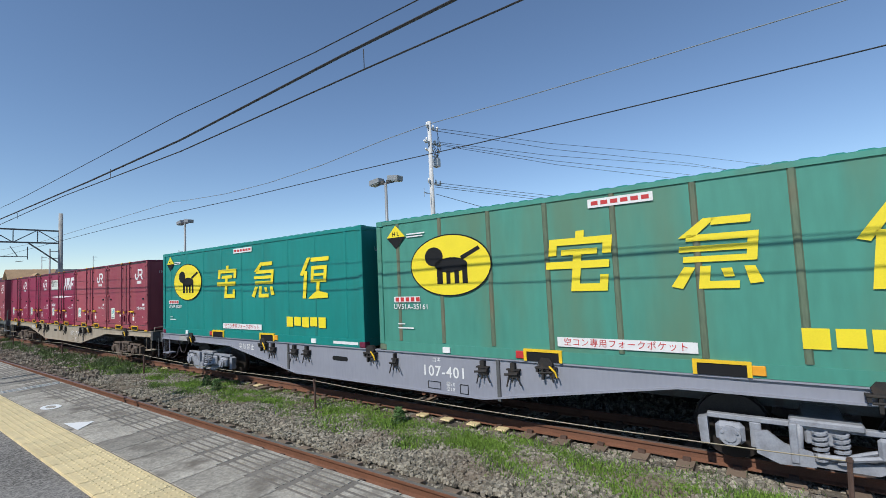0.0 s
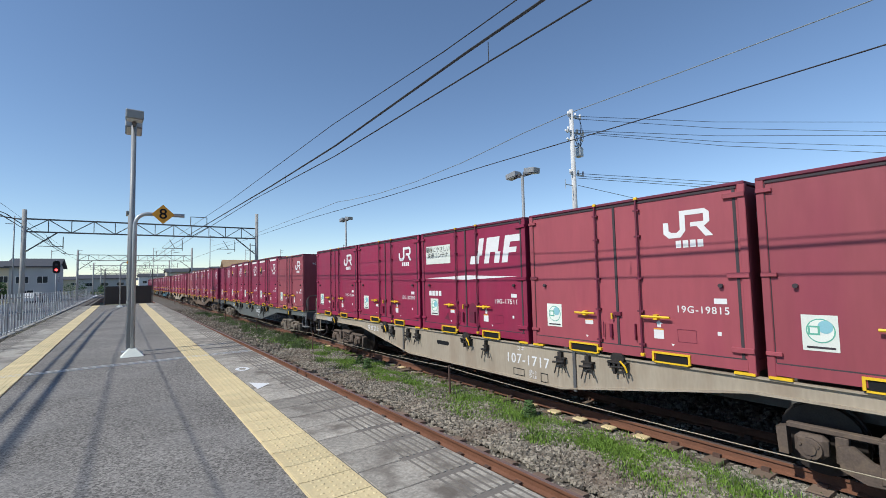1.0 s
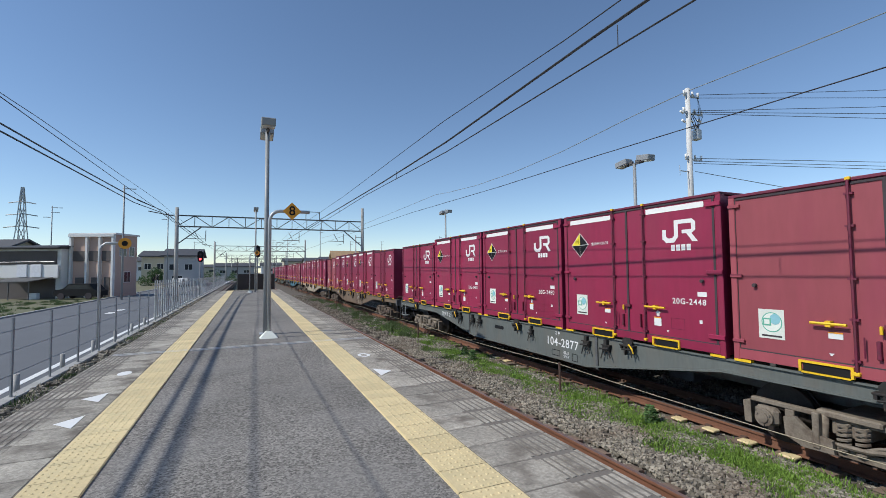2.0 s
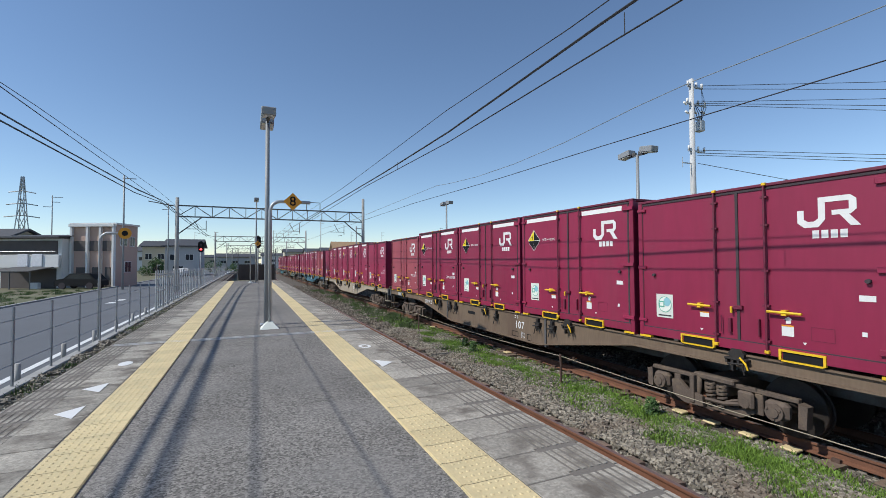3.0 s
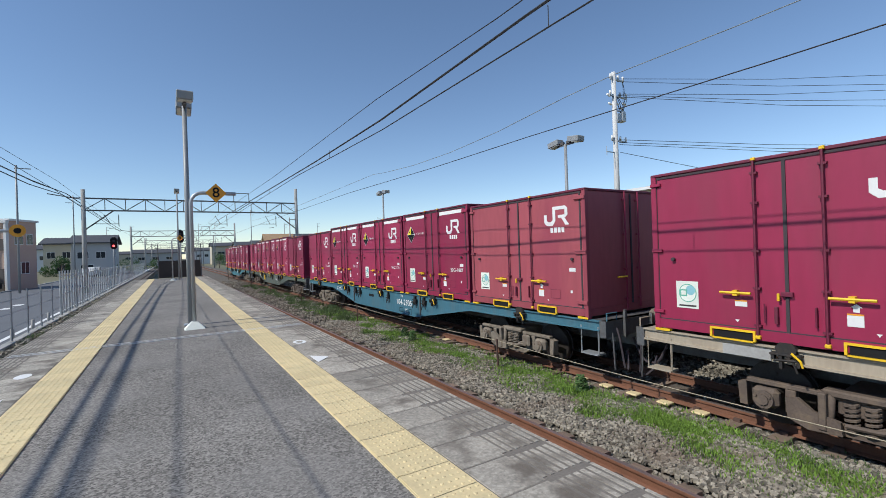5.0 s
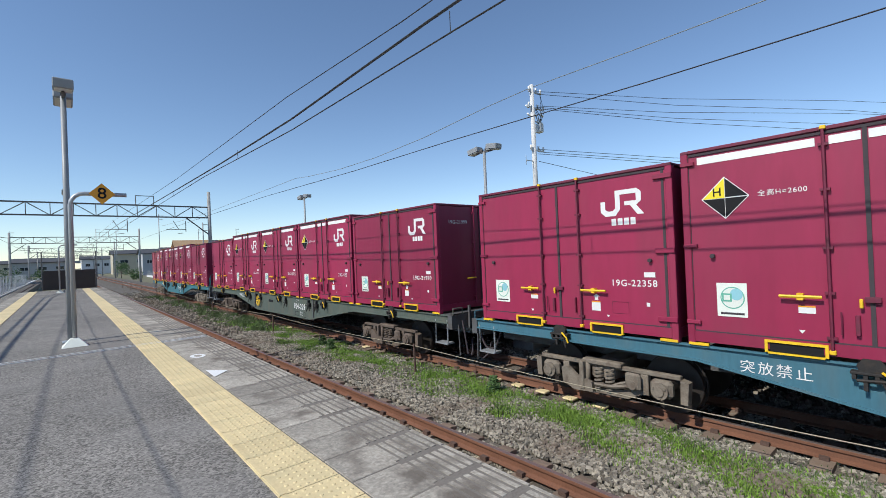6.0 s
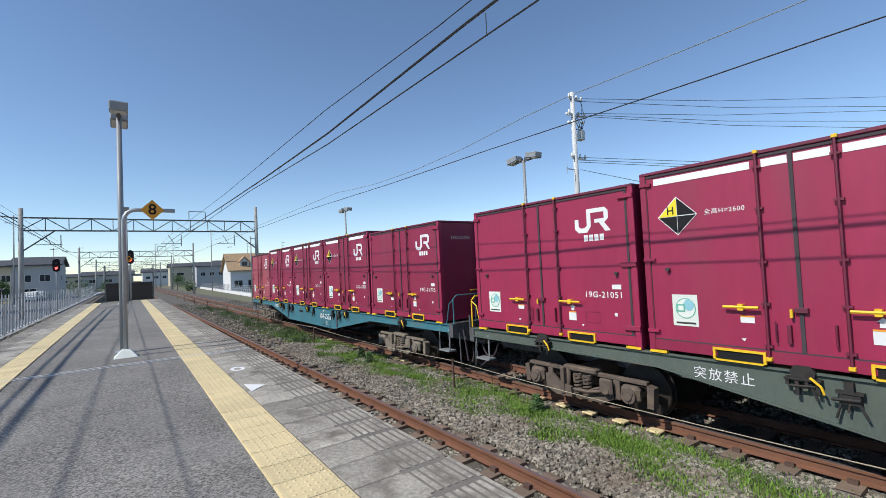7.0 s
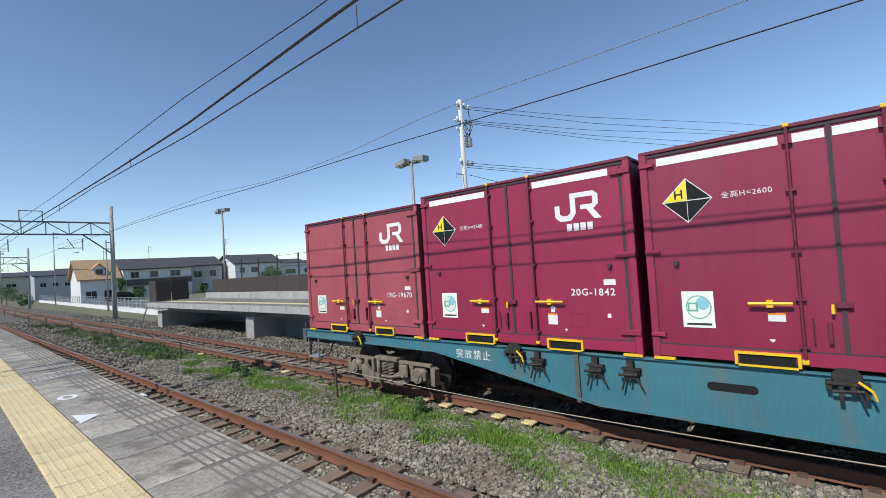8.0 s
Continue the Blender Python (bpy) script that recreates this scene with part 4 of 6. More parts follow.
        if sy > 0:
            gear = box(-0.45, -0.1, 9.8, 10.02, top - 0.02, top + 0.3, 0.03)
            bm_tube(gear, [(-0.62, 9.92, top + 0.16), (-0.44, 9.92, top + 0.16)], 0.11, 12)
            part("brake_housing", gear, "bogie", ob, "dusty beige brake housing on the end")
        part("brake_hose", tube(pts, 0.022, 6), "rubber", ob, "hanging black brake hose")
    # fittings under the containers and brake gear along the side
    def clamp(y):
        ft = bmesh.new()
        bm_prism(ft, [(y - 0.10, top - 0.05), (y + 0.10, top - 0.05), (y + 0.12, top + 0.02), (y + 0.07, top + 0.09), (y - 0.07, top + 0.09), (y - 0.12, top + 0.02)], 0, -1.25, -1.17)
        bm_box(ft, -1.285, -1.17, y - 0.17, y + 0.17, top - 0.075, top - 0.045, 0.006)
        for d, h in ((-0.14, 0.2), (-0.04, 0.15), (0.05, 0.24), (0.14, 0.13)):
            bm_box(ft, -1.275, -1.21, y + d - 0.018, y + d + 0.018, top - h, top - 0.07)
        bm_tube(ft, [(-1.27, y - 0.12, top - 0.12), (-1.27, y + 0.12, top - 0.14)], 0.016, 6)
        bm_tube(ft, [(-1.26, y - 0.07, top - 0.1), (-1.275, y - 0.13, top - 0.27)], 0.012, 5)
        part("container_lock", ft, "lock_iron", ob, "dark hinged container lock")
    for i in range(5):
        clamp(-2 * STEP + i * STEP + 0.06)
    for y in (-2.62, -3.2, 2.62, 2.15, 3.5, -0.6):
        ft = bmesh.new()
        w = 0.09 if abs(y) > 1 else 0.05
        bm_box(ft, -1.25, -1.17, y - w, y + w, top - 0.27, top - 0.15, 0.01)
        bm_box(ft, -1.26, -1.18, y - w * 1.3, y + w * 1.3, top - 0.15, top - 0.125)
        bm_box(ft, -1.25, -1.18, y - w * 0.4, y + w * 0.5, top - 0.125, top - 0.03)
        for d, e, h in ((-0.07, -0.14, 0.38), (0.0, 0.02, 0.34), (0.07, 0.12, 0.42)):
            bm_tube(ft, [(-1.24, y + d, top - 0.24), (-1.255, y + e, top - h)], 0.013, 5)
        bm_tube(ft, [(-1.26, y - w, top - 0.2), (-1.26, y + w + 0.06, top - 0.22)], 0.02, 6)
        part("brake_gear", ft, "lock_iron", ob, "dark lock and brake gear on the sill")
    for i in range(5):
        part("lock_lever", tube([(-1.3, -2 * STEP + i * STEP - 0.02, top - 0.02), (-1.32, -2 * STEP + i * STEP - 0.12, top - 0.1), (-1.31, -2 * STEP + i * STEP - 0.14, top - 0.18)], 0.014, 5), "yellow", ob, "yellow lock lever")
    F = Matrix.Translation((-1.181, 0, 0)) @ SIDE
    lettering(number, 0.27, "decal", ob, F @ pose(1.75, top - 0.31, 0), "white wagon number", 1.12, 0.008)
    lettering("コキ", 0.10, "decal", ob, F @ pose(1.6, top - 0.10, 0), "small white lettering", 1.1, 0.002)
    def rect(a, b, c, d):
        return [(a, c), (b, c), (b, d), (a, d)]
    def frame4(a, b, c, d, w=0.014):
        return [rect(a, b, c, c + w), rect(a, b, d - w, d), rect(a, a + w, c + w, d - w), rect(b - w, b, c + w, d - w)]
    for q in (frame4(1.38, 1.68, top - 0.63, top - 0.49), frame4(2.1, 2.28, top - 0.66, top - 0.49)):
        part("card_frame", flat(q), "black", ob, "dark outline of a card holder", F)
    lettering("積5.0\n空1.8", 0.085, "decal", ob, F @ pose(1.9, top - 0.56, 0), "small white lettering")
    lettering("突放禁止", 0.17, "decal", ob, F @ pose(-4.75, top - 0.19, 0), "white lettering", 1.2)
    part("plate", box(-1.225, -1.2, 7.9, 8.5, top - 0.17, top - 0.03), name_mat if number.startswith("104") else "concrete", ob, "data plate at the end of the sill")
    if number == "104-229":
        bw = bmesh.new()
        n = 20
        ringp = [(-1.25, 2.35 + 0.2 * math.cos(6.2832 * i / n), 0.86 + 0.2 * math.sin(6.2832 * i / n)) for i in range(n + 1)]
        bm_tube(bw, ringp, 0.018, 6, False)
        for a in (0, 1.047, 2.094):
            bm_tube(bw, [(-1.25, 2.35 - 0.2 * math.cos(a), 0.86 - 0.2 * math.sin(a)), (-1.25, 2.35 + 0.2 * math.cos(a), 0.86 + 0.2 * math.sin(a))], 0.014, 6)
        part("brake_wheel", bw, "yellow", ob, "yellow hand-brake wheel")
    for sy in (-1, 1):
        bogie(ob, sy * 7.1, bogie_mat)
    return ob


WHEELS = []
BOGIE_MESH = {}


def bogie(wagon, y, mat):
    """A two-axle bogie: side frames with axle boxes, springs and bolster, and two wheelsets."""
    if mat not in BOGIE_MESH:
        fr, sp, bx, plate, link = bmesh.new(), bmesh.new(), bmesh.new(), bmesh.new(), bmesh.new()
        for sx in (-1, 1):
            x = sx * 0.97
            bm_box(fr, x - 0.045, x + 0.045, -1.2, 1.2, 0.60, 0.665, 0.01)
            for sy in (-1, 1):
                bm_prism(fr, [(sy * 1.19, 0.27), (sy * 1.29, 0.27), (sy * 1.31, 0.58), (sy * 1.2, 0.61)], 0, x - 0.05, x + 0.09)
                bm_box(fr, x - 0.05, x + 0.06, sy * 0.68 - 0.06, sy * 0.68 + 0.06, 0.29, 0.60, 0.01)
            bm_prism(fr, [(-0.64, 0.30), (-0.42, 0.18), (0.42, 0.18), (0.64, 0.30), (0.64, 0.40), (0.40, 0.30), (-0.40, 0.30), (-0.64, 0.40)], 0, x - 0.06, x + 0.06)
            bm_box(fr, x - 0.1, x + 0.1, -0.34, 0.34, 0.63, 0.72, 0.02)
            bm_tube(fr, [(x + sx * 0.06, 0.27, 0.22), (x + sx * 0.06, 0.25, 0.66)], 0.045, 8)
            bm_tube(fr, [(x + sx * 0.05, -0.6, 0.5), (x + sx * 0.08, -0.3, 0.4), (x + sx * 0.05, -0.02, 0.27)], 0.025, 6)
        bm_box(fr, -1.0, 1.0, -0.2, 0.2, 0.42, 0.70, 0.02)
        coil = [(0.062 * math.cos(q * 0.7854), 0.062 * math.sin(q * 0.7854), 0.012 + 0.36 * q / 48) for q in range(49)]
        bm_tube(sp, coil, 0.02, 5)
        bm_prism(plate, [(0.12, 0.2), (0.46, 0.18), (0.68, 0.27), (0.70, 0.52), (0.56, 0.55), (0.40, 0.42), (0.14, 0.36)], 0, -0.03, 0.03)
        bm_box(plate, -0.05, 0.05, 0.27, 0.35, 0.22, 0.68, 0.01)
        bm_box(link, -0.035, 0.035, -0.66, -0.42, 0.36, 0.62, 0.03)
        bm_tube(link, [(0, -0.54, 0.42), (0, -0.2, 0.34), (0, 0.1, 0.33)], 0.03, 6)
        bm_tube(link, [(-0.05, -0.54, 0.44), (0.05, -0.54, 0.44)], 0.07, 10)
        bm_box(bx, -0.08, 0.07, -0.16, 0.16, -0.11, 0.15, 0.05)
        for s0 in (-1, 1):
            bm_tube(bx, [(s0 * 0.07, 0, 0), (s0 * 0.12, 0, 0)], 0.12, 14)
            bm_tube(bx, [(s0 * 0.12, 0, 0), (s0 * 0.14, 0, 0)], 0.07, 10)
            for q in range(3):
                aa = q * 2.094 + 0.5
                bm_tube(bx, [(s0 * 0.11, 0.095 * math.cos(aa), 0.095 * math.sin(aa)), (s0 * 0.137, 0.095 * math.cos(aa), 0.095 * math.sin(aa))], 0.018, 6)
        ws = bmesh.new()
        bm_tube(ws, [(-1.08, 0, 0), (1.08, 0, 0)], 0.08, 10)
        for sx in (-1, 1):
            x = sx * 0.5655
            bm_tube(ws, [(x - sx * 0.055, 0, 0), (x - sx * 0.03, 0, 0)], 0.455, 28)
            bm_tube(ws, [(x - sx * 0.03, 0, 0), (x + sx * 0.09, 0, 0)], 0.43, 28, True, 0.424)
            for q in range(3):
                aa = q * 2.094
                bm_tube(ws, [(x + sx * 0.08, 0.26 * math.cos(aa), 0.26 * math.sin(aa)), (x + sx * 0.1, 0.26 * math.cos(aa), 0.26 * math.sin(aa))], 0.05, 8)
        BOGIE_MESH[mat] = [mesh_of(q, n, m2) for q, n, m2 in ((fr, "bogie", mat), (sp, "spring", mat), (bx, "axle_box", mat), (plate, "guard_plate", mat), (link, "brake_link", mat), (ws, "wheelset", "wheel"))]
    me = BOGIE_MESH[mat]
    bg = again("bogie", me[0], wagon, pose(0, y, 0))
    for sx in (-1, 1):
        for yy in (-0.13, 0.06):
            again("spring", me[1], bg, pose(sx * 1.02, yy, 0.235))
        for yy in (-0.95, 0.95):
            again("axle_box", me[2], bg, pose(sx * 1.03, yy, 0.43))
        again("guard_plate", me[3], bg, pose(sx * 1.1, 0, 0))
        again("brake_link", me[4], bg, pose(sx * 1.09, 0, 0))
    for yy in (-0.95, 0.95):
        WHEELS.append((again("wheelset", me[5], bg, pose(0, yy, 0.43), "dark steel wheels on an axle"), yy))


TRAIN = [
    ("w_grey", "bogie_grey", "107-401", "grey flat container wagon, clean paint", None),
    ("w_tan", "bogie_dark", "107-1717", "tan flat container wagon with rust stains", ["19G-19943", "19G-19815", "19G-17511", "19G-22200", "19G-19164"]),
    ("w_slate", "bogie", "104-2877", "slate grey flat container wagon", ["19G-19655", "20G-2448", "20G-2480", "20G-2400", "19G"]),
    ("w_brown", "bogie_dark", "107-", "brown flat container wagon with dusty sill", ["19G", "20G", "20G-", "20G-11523", "19G-21571"]),
    ("w_tan", "bogie_dark", "10", "tan flat container wagon, weathered", ["19G-22371", "20G", "20G", "20G", "19G"]),
    ("w_blue", "bogie", "104-2905", "blue flat container wagon", ["19G", "20G-1887", "20G-2170", "20G-1132", "19G-22358"]),
    ("w_green", "bogie_dark", "104-229", "olive flat container wagon with yellow brake wheel", ["19G-21999", "20G-425", "20G-10213", "20G-10541", "19G-21051"]),
    ("w_teal", "bogie", "104-2526", "teal flat container wagon at the train's end", ["19G-21775", "20G-11328", "20G-1214", "20G-1842", "19G-19670"]),
]
FADED = {(1, 0), (1, 1), (2, 0), (5, 0), (3, 4), (7, 4)}
for w, (mat, bmat, num, label, boxes) in enumerate(TRAIN):
    wg = wagon_body(mat, bmat, num if num.count("-") and not num.endswith("-") else "107", label)
    MOVING.append((wg, train_y(w), 0.0))
    if boxes is None:
        a = big_container("35161", "green_faded")
        b = big_container("35207", "green")
        MOVING += [(a, train_y(w) - 4.925, BASE), (b, train_y(w) + 4.925, BASE)]
        continue
    for i, n in enumerate(boxes):
        cm = "maroon_faded" if (w, i) in FADED else "maroon"
        cb = container(n[:3], n if len(n) > 5 else "", cm)
        MOVING.append((cb, train_y(w) + (i - 2) * STEP, BASE))

# ---- platform furniture ----
def lamp_post(x, y, z0, top, label, arms=True):
    ob = thing("platform_lamp", pose(x, y, z0), label, "lamp post", "platform lamps")
    h = top - z0
    part("post", tube([(0, 0, 0), (0, 0, h - 0.12)], 0.072, 12, 0.055), "pole_grey", ob)
    part("base_plate", box(-0.16, 0.16, -0.16, 0.16, 0.0, 0.03, 0.006), "steel", ob)
    part("crossarm", box(-0.03, 0.03, -0.42, 0.42, h - 0.16, h - 0.1), "steel_dark", ob)
    for s in (-1, 1):
        m = pose(0, s * 0.5, h, -s * 8, 0, 0)
        hd = part("lamp_head", box(-0.18, 0.18, -0.27, 0.27, -0.12, 0.09, 0.02), "pole_grey", ob, "boxy grey floodlight", m)
        part("diffuser", box(-0.15, 0.15, -0.23, 0.23, -0.135, -0.121), "lamp_glass", hd, "pale glass underside")
        part("bracket", box(-0.05, 0.05, s * -0.42, s * -0.28, -0.16, -0.06), "steel_dark", hd)
    return ob


def stop_sign(x, y, scale, arm, label):
    ob = thing("stop_sign", pose(x, y, 0), label, "stop sign", "stop position signs")
    H = 3.3
    pts = [(0, 0, 0.02), (0, 0, H - 0.25)] + [(0.25 - 0.25 * math.cos(a), 0, H - 0.25 + 0.25 * math.sin(a)) for a in (0.4, 0.8, 1.2, 1.571)] + [(arm, 0, H)]
    part("pipe", tube(pts, 0.045, 10), "steel", ob, "bent galvanised pipe")
    foot = bmesh.new()
    lo = [foot.verts.new((a * 0.22, b * 0.22, 0)) for a, b in ((-1, -1), (1, -1), (1, 1), (-1, 1))]
    hi = [foot.verts.new((a * 0.07, b * 0.07, 0.17)) for a, b in ((-1, -1), (1, -1), (1, 1), (-1, 1))]
    foot.faces.new(hi)
    for k in range(4):
        foot.faces.new((lo[k], lo[(k + 1) % 4], hi[(k + 1) % 4], hi[k]))
    part("foot", foot, "cream", ob, "cream concrete foot")
    d = 0.235 * scale
    cx = 0.55
    part("sign_plate", prism([(cx - d, H), (cx, H - d), (cx + d, H), (cx, H + d)], 1, -0.075, -0.06), "orange", ob, "orange diamond sign plate")
    lettering("8", 0.34 * scale, "black", ob, pose(cx, -0.079, H, 90, 0, 0), "black figure", 1, 0.012)
    return ob


lamp_post(-1.0, 13.35, 0, 5.72, "grey steel platform lamp with two boxy floodlights")
lamp_post(-0.86, 41.2, 0, 7.1, "grey steel platform lamp near the platform's end")
stop_sign(-0.95, 12.6, 1.0, 1.0, "orange diamond sign with a black figure on a bent pipe")
stop_sign(-1.3, 40.6, 1.0, 1.0, "orange diamond sign on a bent pipe farther along the platform")


def signal(x, y, z0, z, label):
    ob = thing("railway_signal", pose(x, y, z0), label, "signal", "railway signals")
    h = z - z0
    part("mast", tube([(0, 0, 0), (0, 0, h + 0.6)], 0.06, 8), "pole_grey", ob)
    part("backboard", prism([(0.26 * math.cos(a), h + 0.26 * math.sin(a) + (0.3 if math.sin(a) > 0 else -0.3)) for a in [i * math.pi / 8 for i in range(16)]], 1, -0.14, -0.08), "black", ob, "black oval backboard")
    part("red_light", tube([(0, -0.2, h - 0.25), (0, -0.141, h - 0.25)], 0.10, 12), "signal_red", ob, "lit red light")
    part("dark_light", tube([(0, -0.2, h + 0.2), (0, -0.141, h + 0.2)], 0.10, 12), "rubber", ob)
    return ob


signal(-0.65, 44.6, 0, 3.6, "black railway signal showing red at the platform's end")
signal(-5.8, 50.6, -1.1, 3.3, "black railway signal showing red beside the fence")

# dark panels that close the platform's end
gate = thing("end_fence", pose(0.45, 46.3, -0.02), "dark brown metal panels closing the platform's end", "fence")
for x0, x1 in ((-2.75, -1.2), (-1.17, 0.45)):
    part("panel", box(x0, x1, -0.03, 0.03, 0.05, 1.55, 0.01), "fence_dark", gate)
for x in (-2.8, -1.18, 0.5):
    part("post", tube([(x, 0, 0), (x, 0, 3.0)], 0.04, 6), "steel_dark", gate)

# stakes and a rope between the tracks
STAKES = [(-1.5, y) for y in (-0.35, 8.4, 17.3, 26.0, 34.7, 43.4, 52.1, 60.8, 69.5)]
for k, (u, y) in enumerate(STAKES):
    bm = tube([(0, 0, -0.3), (0, 0, 0.5)], 0.026, 6)
    bm_tube(bm, [(0, 0, 0.45), (0, 0, 0.48)], 0.034, 6)
    solid("stake", bm, "rust", RAIL @ pose(u, y, 0, random.uniform(-2, 2), random.uniform(-2, 2), 0), "rusty iron stake carrying a rope in the ballast", "stake", "stakes between the tracks")
rope = bmesh.new()
for (u, a), (_, b) in zip(STAKES[:-1], STAKES[1:]):
    bm_tube(rope, [(u, a + (b - a) * k / 10, 0.46 - 0.07 * 4 * (k / 10) * (1 - k / 10)) for k in range(11)], 0.008, 5)
solid("rope", rope, "rope", RAIL, "pale rope strung slack between stakes", "rope")


# ---- overhead line ----
def portal(y, mid=True):
    ob = thing("line_portal", pose(0, y, 0), "grey steel lattice portal carrying the overhead wires", "portal", "overhead line portals")
    xl, xr = -6.8, 8.55
    for x, h in ((xl, 7.05), (xr, 7.72)):
        part("post", tube([(x, 0, -1.2), (x, 0, h)], 0.17, 10, 0.13), "concrete", ob, "concrete post")
    tr = bmesh.new()
    for z in (5.5, 6.4):
        bm_box(tr, xl, xr, -0.05, 0.05, z - 0.05, z + 0.05)
    n = 12
    for k in range(n):
        a, b = xl + (xr - xl) * k / n, xl + (xr - xl) * (k + 1) / n
        bm_tube(tr, [(a, 0, 5.5), (a, 0, 6.4)], 0.035, 4)
        bm_tube(tr, [(a, 0, 6.4 if k % 2 else 5.5), (b, 0, 5.5 if k % 2 else 6.4)], 0.03, 4)
    part("feeder_bracket", tube([(xl, 0, 6.3), (xl - 2.0, 0, 6.66)], 0.04, 6), "steel_dark", ob)
    part("truss", tr, "steel_dark", ob, "lattice beam")
    for x, s in ((xl, 1), (xr, -1)):
        part("brace", tube([(x, 0, 4.0), (x + s * 1.8, 0, 5.5)], 0.05, 6), "steel_dark", ob)
    for x in (-5.2, 2.57 - 0.0073 * y, 6.55 - 0.0073 * y):
        ar = bmesh.new()
        bm_tube(ar, [(x + 0.5, 0, 5.2), (x + 0.5, 0, 4.3)], 0.03, 5)
        bm_tube(ar, [(x + 0.5, 0, 4.5), (x - 0.9, 0, 4.5)], 0.025, 5)
        bm_tube(ar, [(x + 0.3, 0, 4.2), (x - 0.1, 0, 4.14)], 0.02, 5)
        bm_tube(ar, [(x - 0.4, 0, 5.2), (x, 0, 4.5)], 0.025, 5)
        part("registration_arm", ar, "steel_dark", ob, "arm holding the wire")
    yk = bmesh.new()
    for x in (3.35, 4.55):
        bm_tube(yk, [(x, 0, 6.4), (x, 0, 7.15)], 0.03, 5)
    bm_tube(yk, [(3.35, 0, 7.15), (4.55, 0, 7.15)], 0.03, 5)
    part("yoke", yk, "steel_dark", ob, "frame on top of the beam")
    return ob


for y in (42.0, 88.0, 134.0, 180.0, 230.0):
    portal(y)


def wire(pts, r, mat="wire", label="black overhead wire", m=RAIL):
    return solid("overhead_wire", tube(pts, r, 5), mat, m, label, "wire", "overhead wires")


def run(u, knots, far=300.0):
    return [(u, y, z) for y, z in knots] + [(u, far, knots[-1][1])]


wire(run(NEAR, [(-12, 5.3), (4, 5.24), (9, 5.2), (16, 5.36), (43, 5.4)]), 0.011, label="dark contact wire over the platform's track")
wire(run(NEAR, [(-12, 5.75), (4.5, 5.55), (9, 5.42), (14, 5.44), (43, 5.85)]), 0.019, label="thick dark messenger wire over the platform's track")
wire(run(NEAR - 0.05, [(-12, 5.7), (5, 5.74), (9, 5.88), (20, 5.9), (43, 6.3)]), 0.008, label="thin wire over the platform's track")
for y in (4.1, 12.5, 21, 30, 38):
    wire([(NEAR, y, 5.22 + 0.004 * y), (NEAR, y, 5.5)], 0.006, label="thin hanger between two wires")
wire(run(0.0, [(-12, 5.3), (0, 5.31), (3.5, 5.33), (8.6, 5.42), (13.5, 5.46), (22, 5.64), (43, 5.72)]), 0.011, label="dark wire over the train's track")
wire([(-14.55, -10, 6.7), (-14.55, 5, 6.8), (-14.55, 13.4, 6.93), (-14.55, 21.7, 7.1), (-14.55, 35, 7.5), (-14.0, 42, 7.6), (-14.0, 90, 7.5)], 0.028, label="thick feeder cable beside the fence")
wire([(-14.4, -10, 6.6), (-14.4, 13.4, 6.82), (-14.4, 21.7, 7.0), (-14.4, 35, 7.38), (-13.9, 42, 7.55), (-13.9, 90, 7.4)], 0.016, label="feeder cable beside the fence")
wire([(-14.55, -10, 7.2), (-14.55, 13, 7.72), (-14.55, 19.8, 8.0), (-14.55, 32, 8.3), (-14.55, 42.4, 8.57), (-14.55, 90, 8.5)], 0.012, label="upper cable beside the fence")
wire([(-14.65, -10, 6.55), (-14.65, 13.4, 6.75), (-14.65, 35, 7.25), (-14.2, 42, 7.5), (-14.2, 90, 7.3)], 0.028, label="thick lower cable beside the fence")
wire(run(-11.4, [(-12, 5.2), (43, 5.4)]), 0.008, label="contact wire over the track beside the fence")

# utility pole behind the far platform
up = thing("utility_pole", pose(26, 20.7, -1.1), "tall concrete utility pole with crossarms and a transformer", "utility pole")
part("pole", tube([(0, 0, 0), (0, 0, 15.1)], 0.22, 12, 0.15), "concrete_pale", up)
for z, w in ((14.6, 1.1), (13.4, 1.4), (10.2, 1.2)):
    part("crossarm", box(-w * 0.35, w, -0.05, 0.05, z - 0.05, z + 0.05), "steel", up)
    for x in (-w * 0.3, w * 0.45, w * 0.95):
        part("insulator", tube([(x, 0, z + 0.05), (x, 0, z + 0.34)], 0.075, 8), "white", up, "white insulator")
part("switch_box", box(0.55, 1.0, -0.25, 0.25, 11.6, 12.3, 0.05), "steel", up, "grey switch box")
lp = bmesh.new()
for s in (0, 1, 2):
    bm_tube(lp, [(0.2 + 0.1 * s, 0, 13.4), (0.5 + 0.3 * s, 0.1, 12.9), (0.7 + 0.1 * s, 0, 12.3)], 0.025, 5)
    bm_tube(lp, [(1.0, 0, 14.6), (1.2 + 0.2 * s, 0.1, 13.8 - 0.2 * s), (0.9, 0, 12.3)], 0.02, 5)
part("jumper_cable", lp, "wire", up)
part("crossarm", box(-1.0, 0.1, -0.03, 0.03, 9.3, 9.36), "steel", up)
part("bracket", tube([(-1.0, 0, 9.7), (-1.0, 0, 9.0)], 0.02, 5), "steel", up)
for z0, dz, up_to in ((13.6, 0.0, 5.0), (13.4, -0.25, 3.0), (12.5, 0.0, 4.5), (12.4, -0.2, 2.0), (12.3, -0.35, 0.5), (9.2, 0, 0), (9.0, -0.15, 0), (8.85, -0.3, 0)):
    wire([(26.4, 24, z0), (38, 19 + dz * 2, z0 - 0.35 + dz + up_to * 0.12), (60, 11 + dz * 4, z0 - 0.1 + dz + up_to * 0.42), (100, -2, z0 + dz + up_to)], 0.02, label="power line from the utility pole", m=pose(0, -3.3, 0))
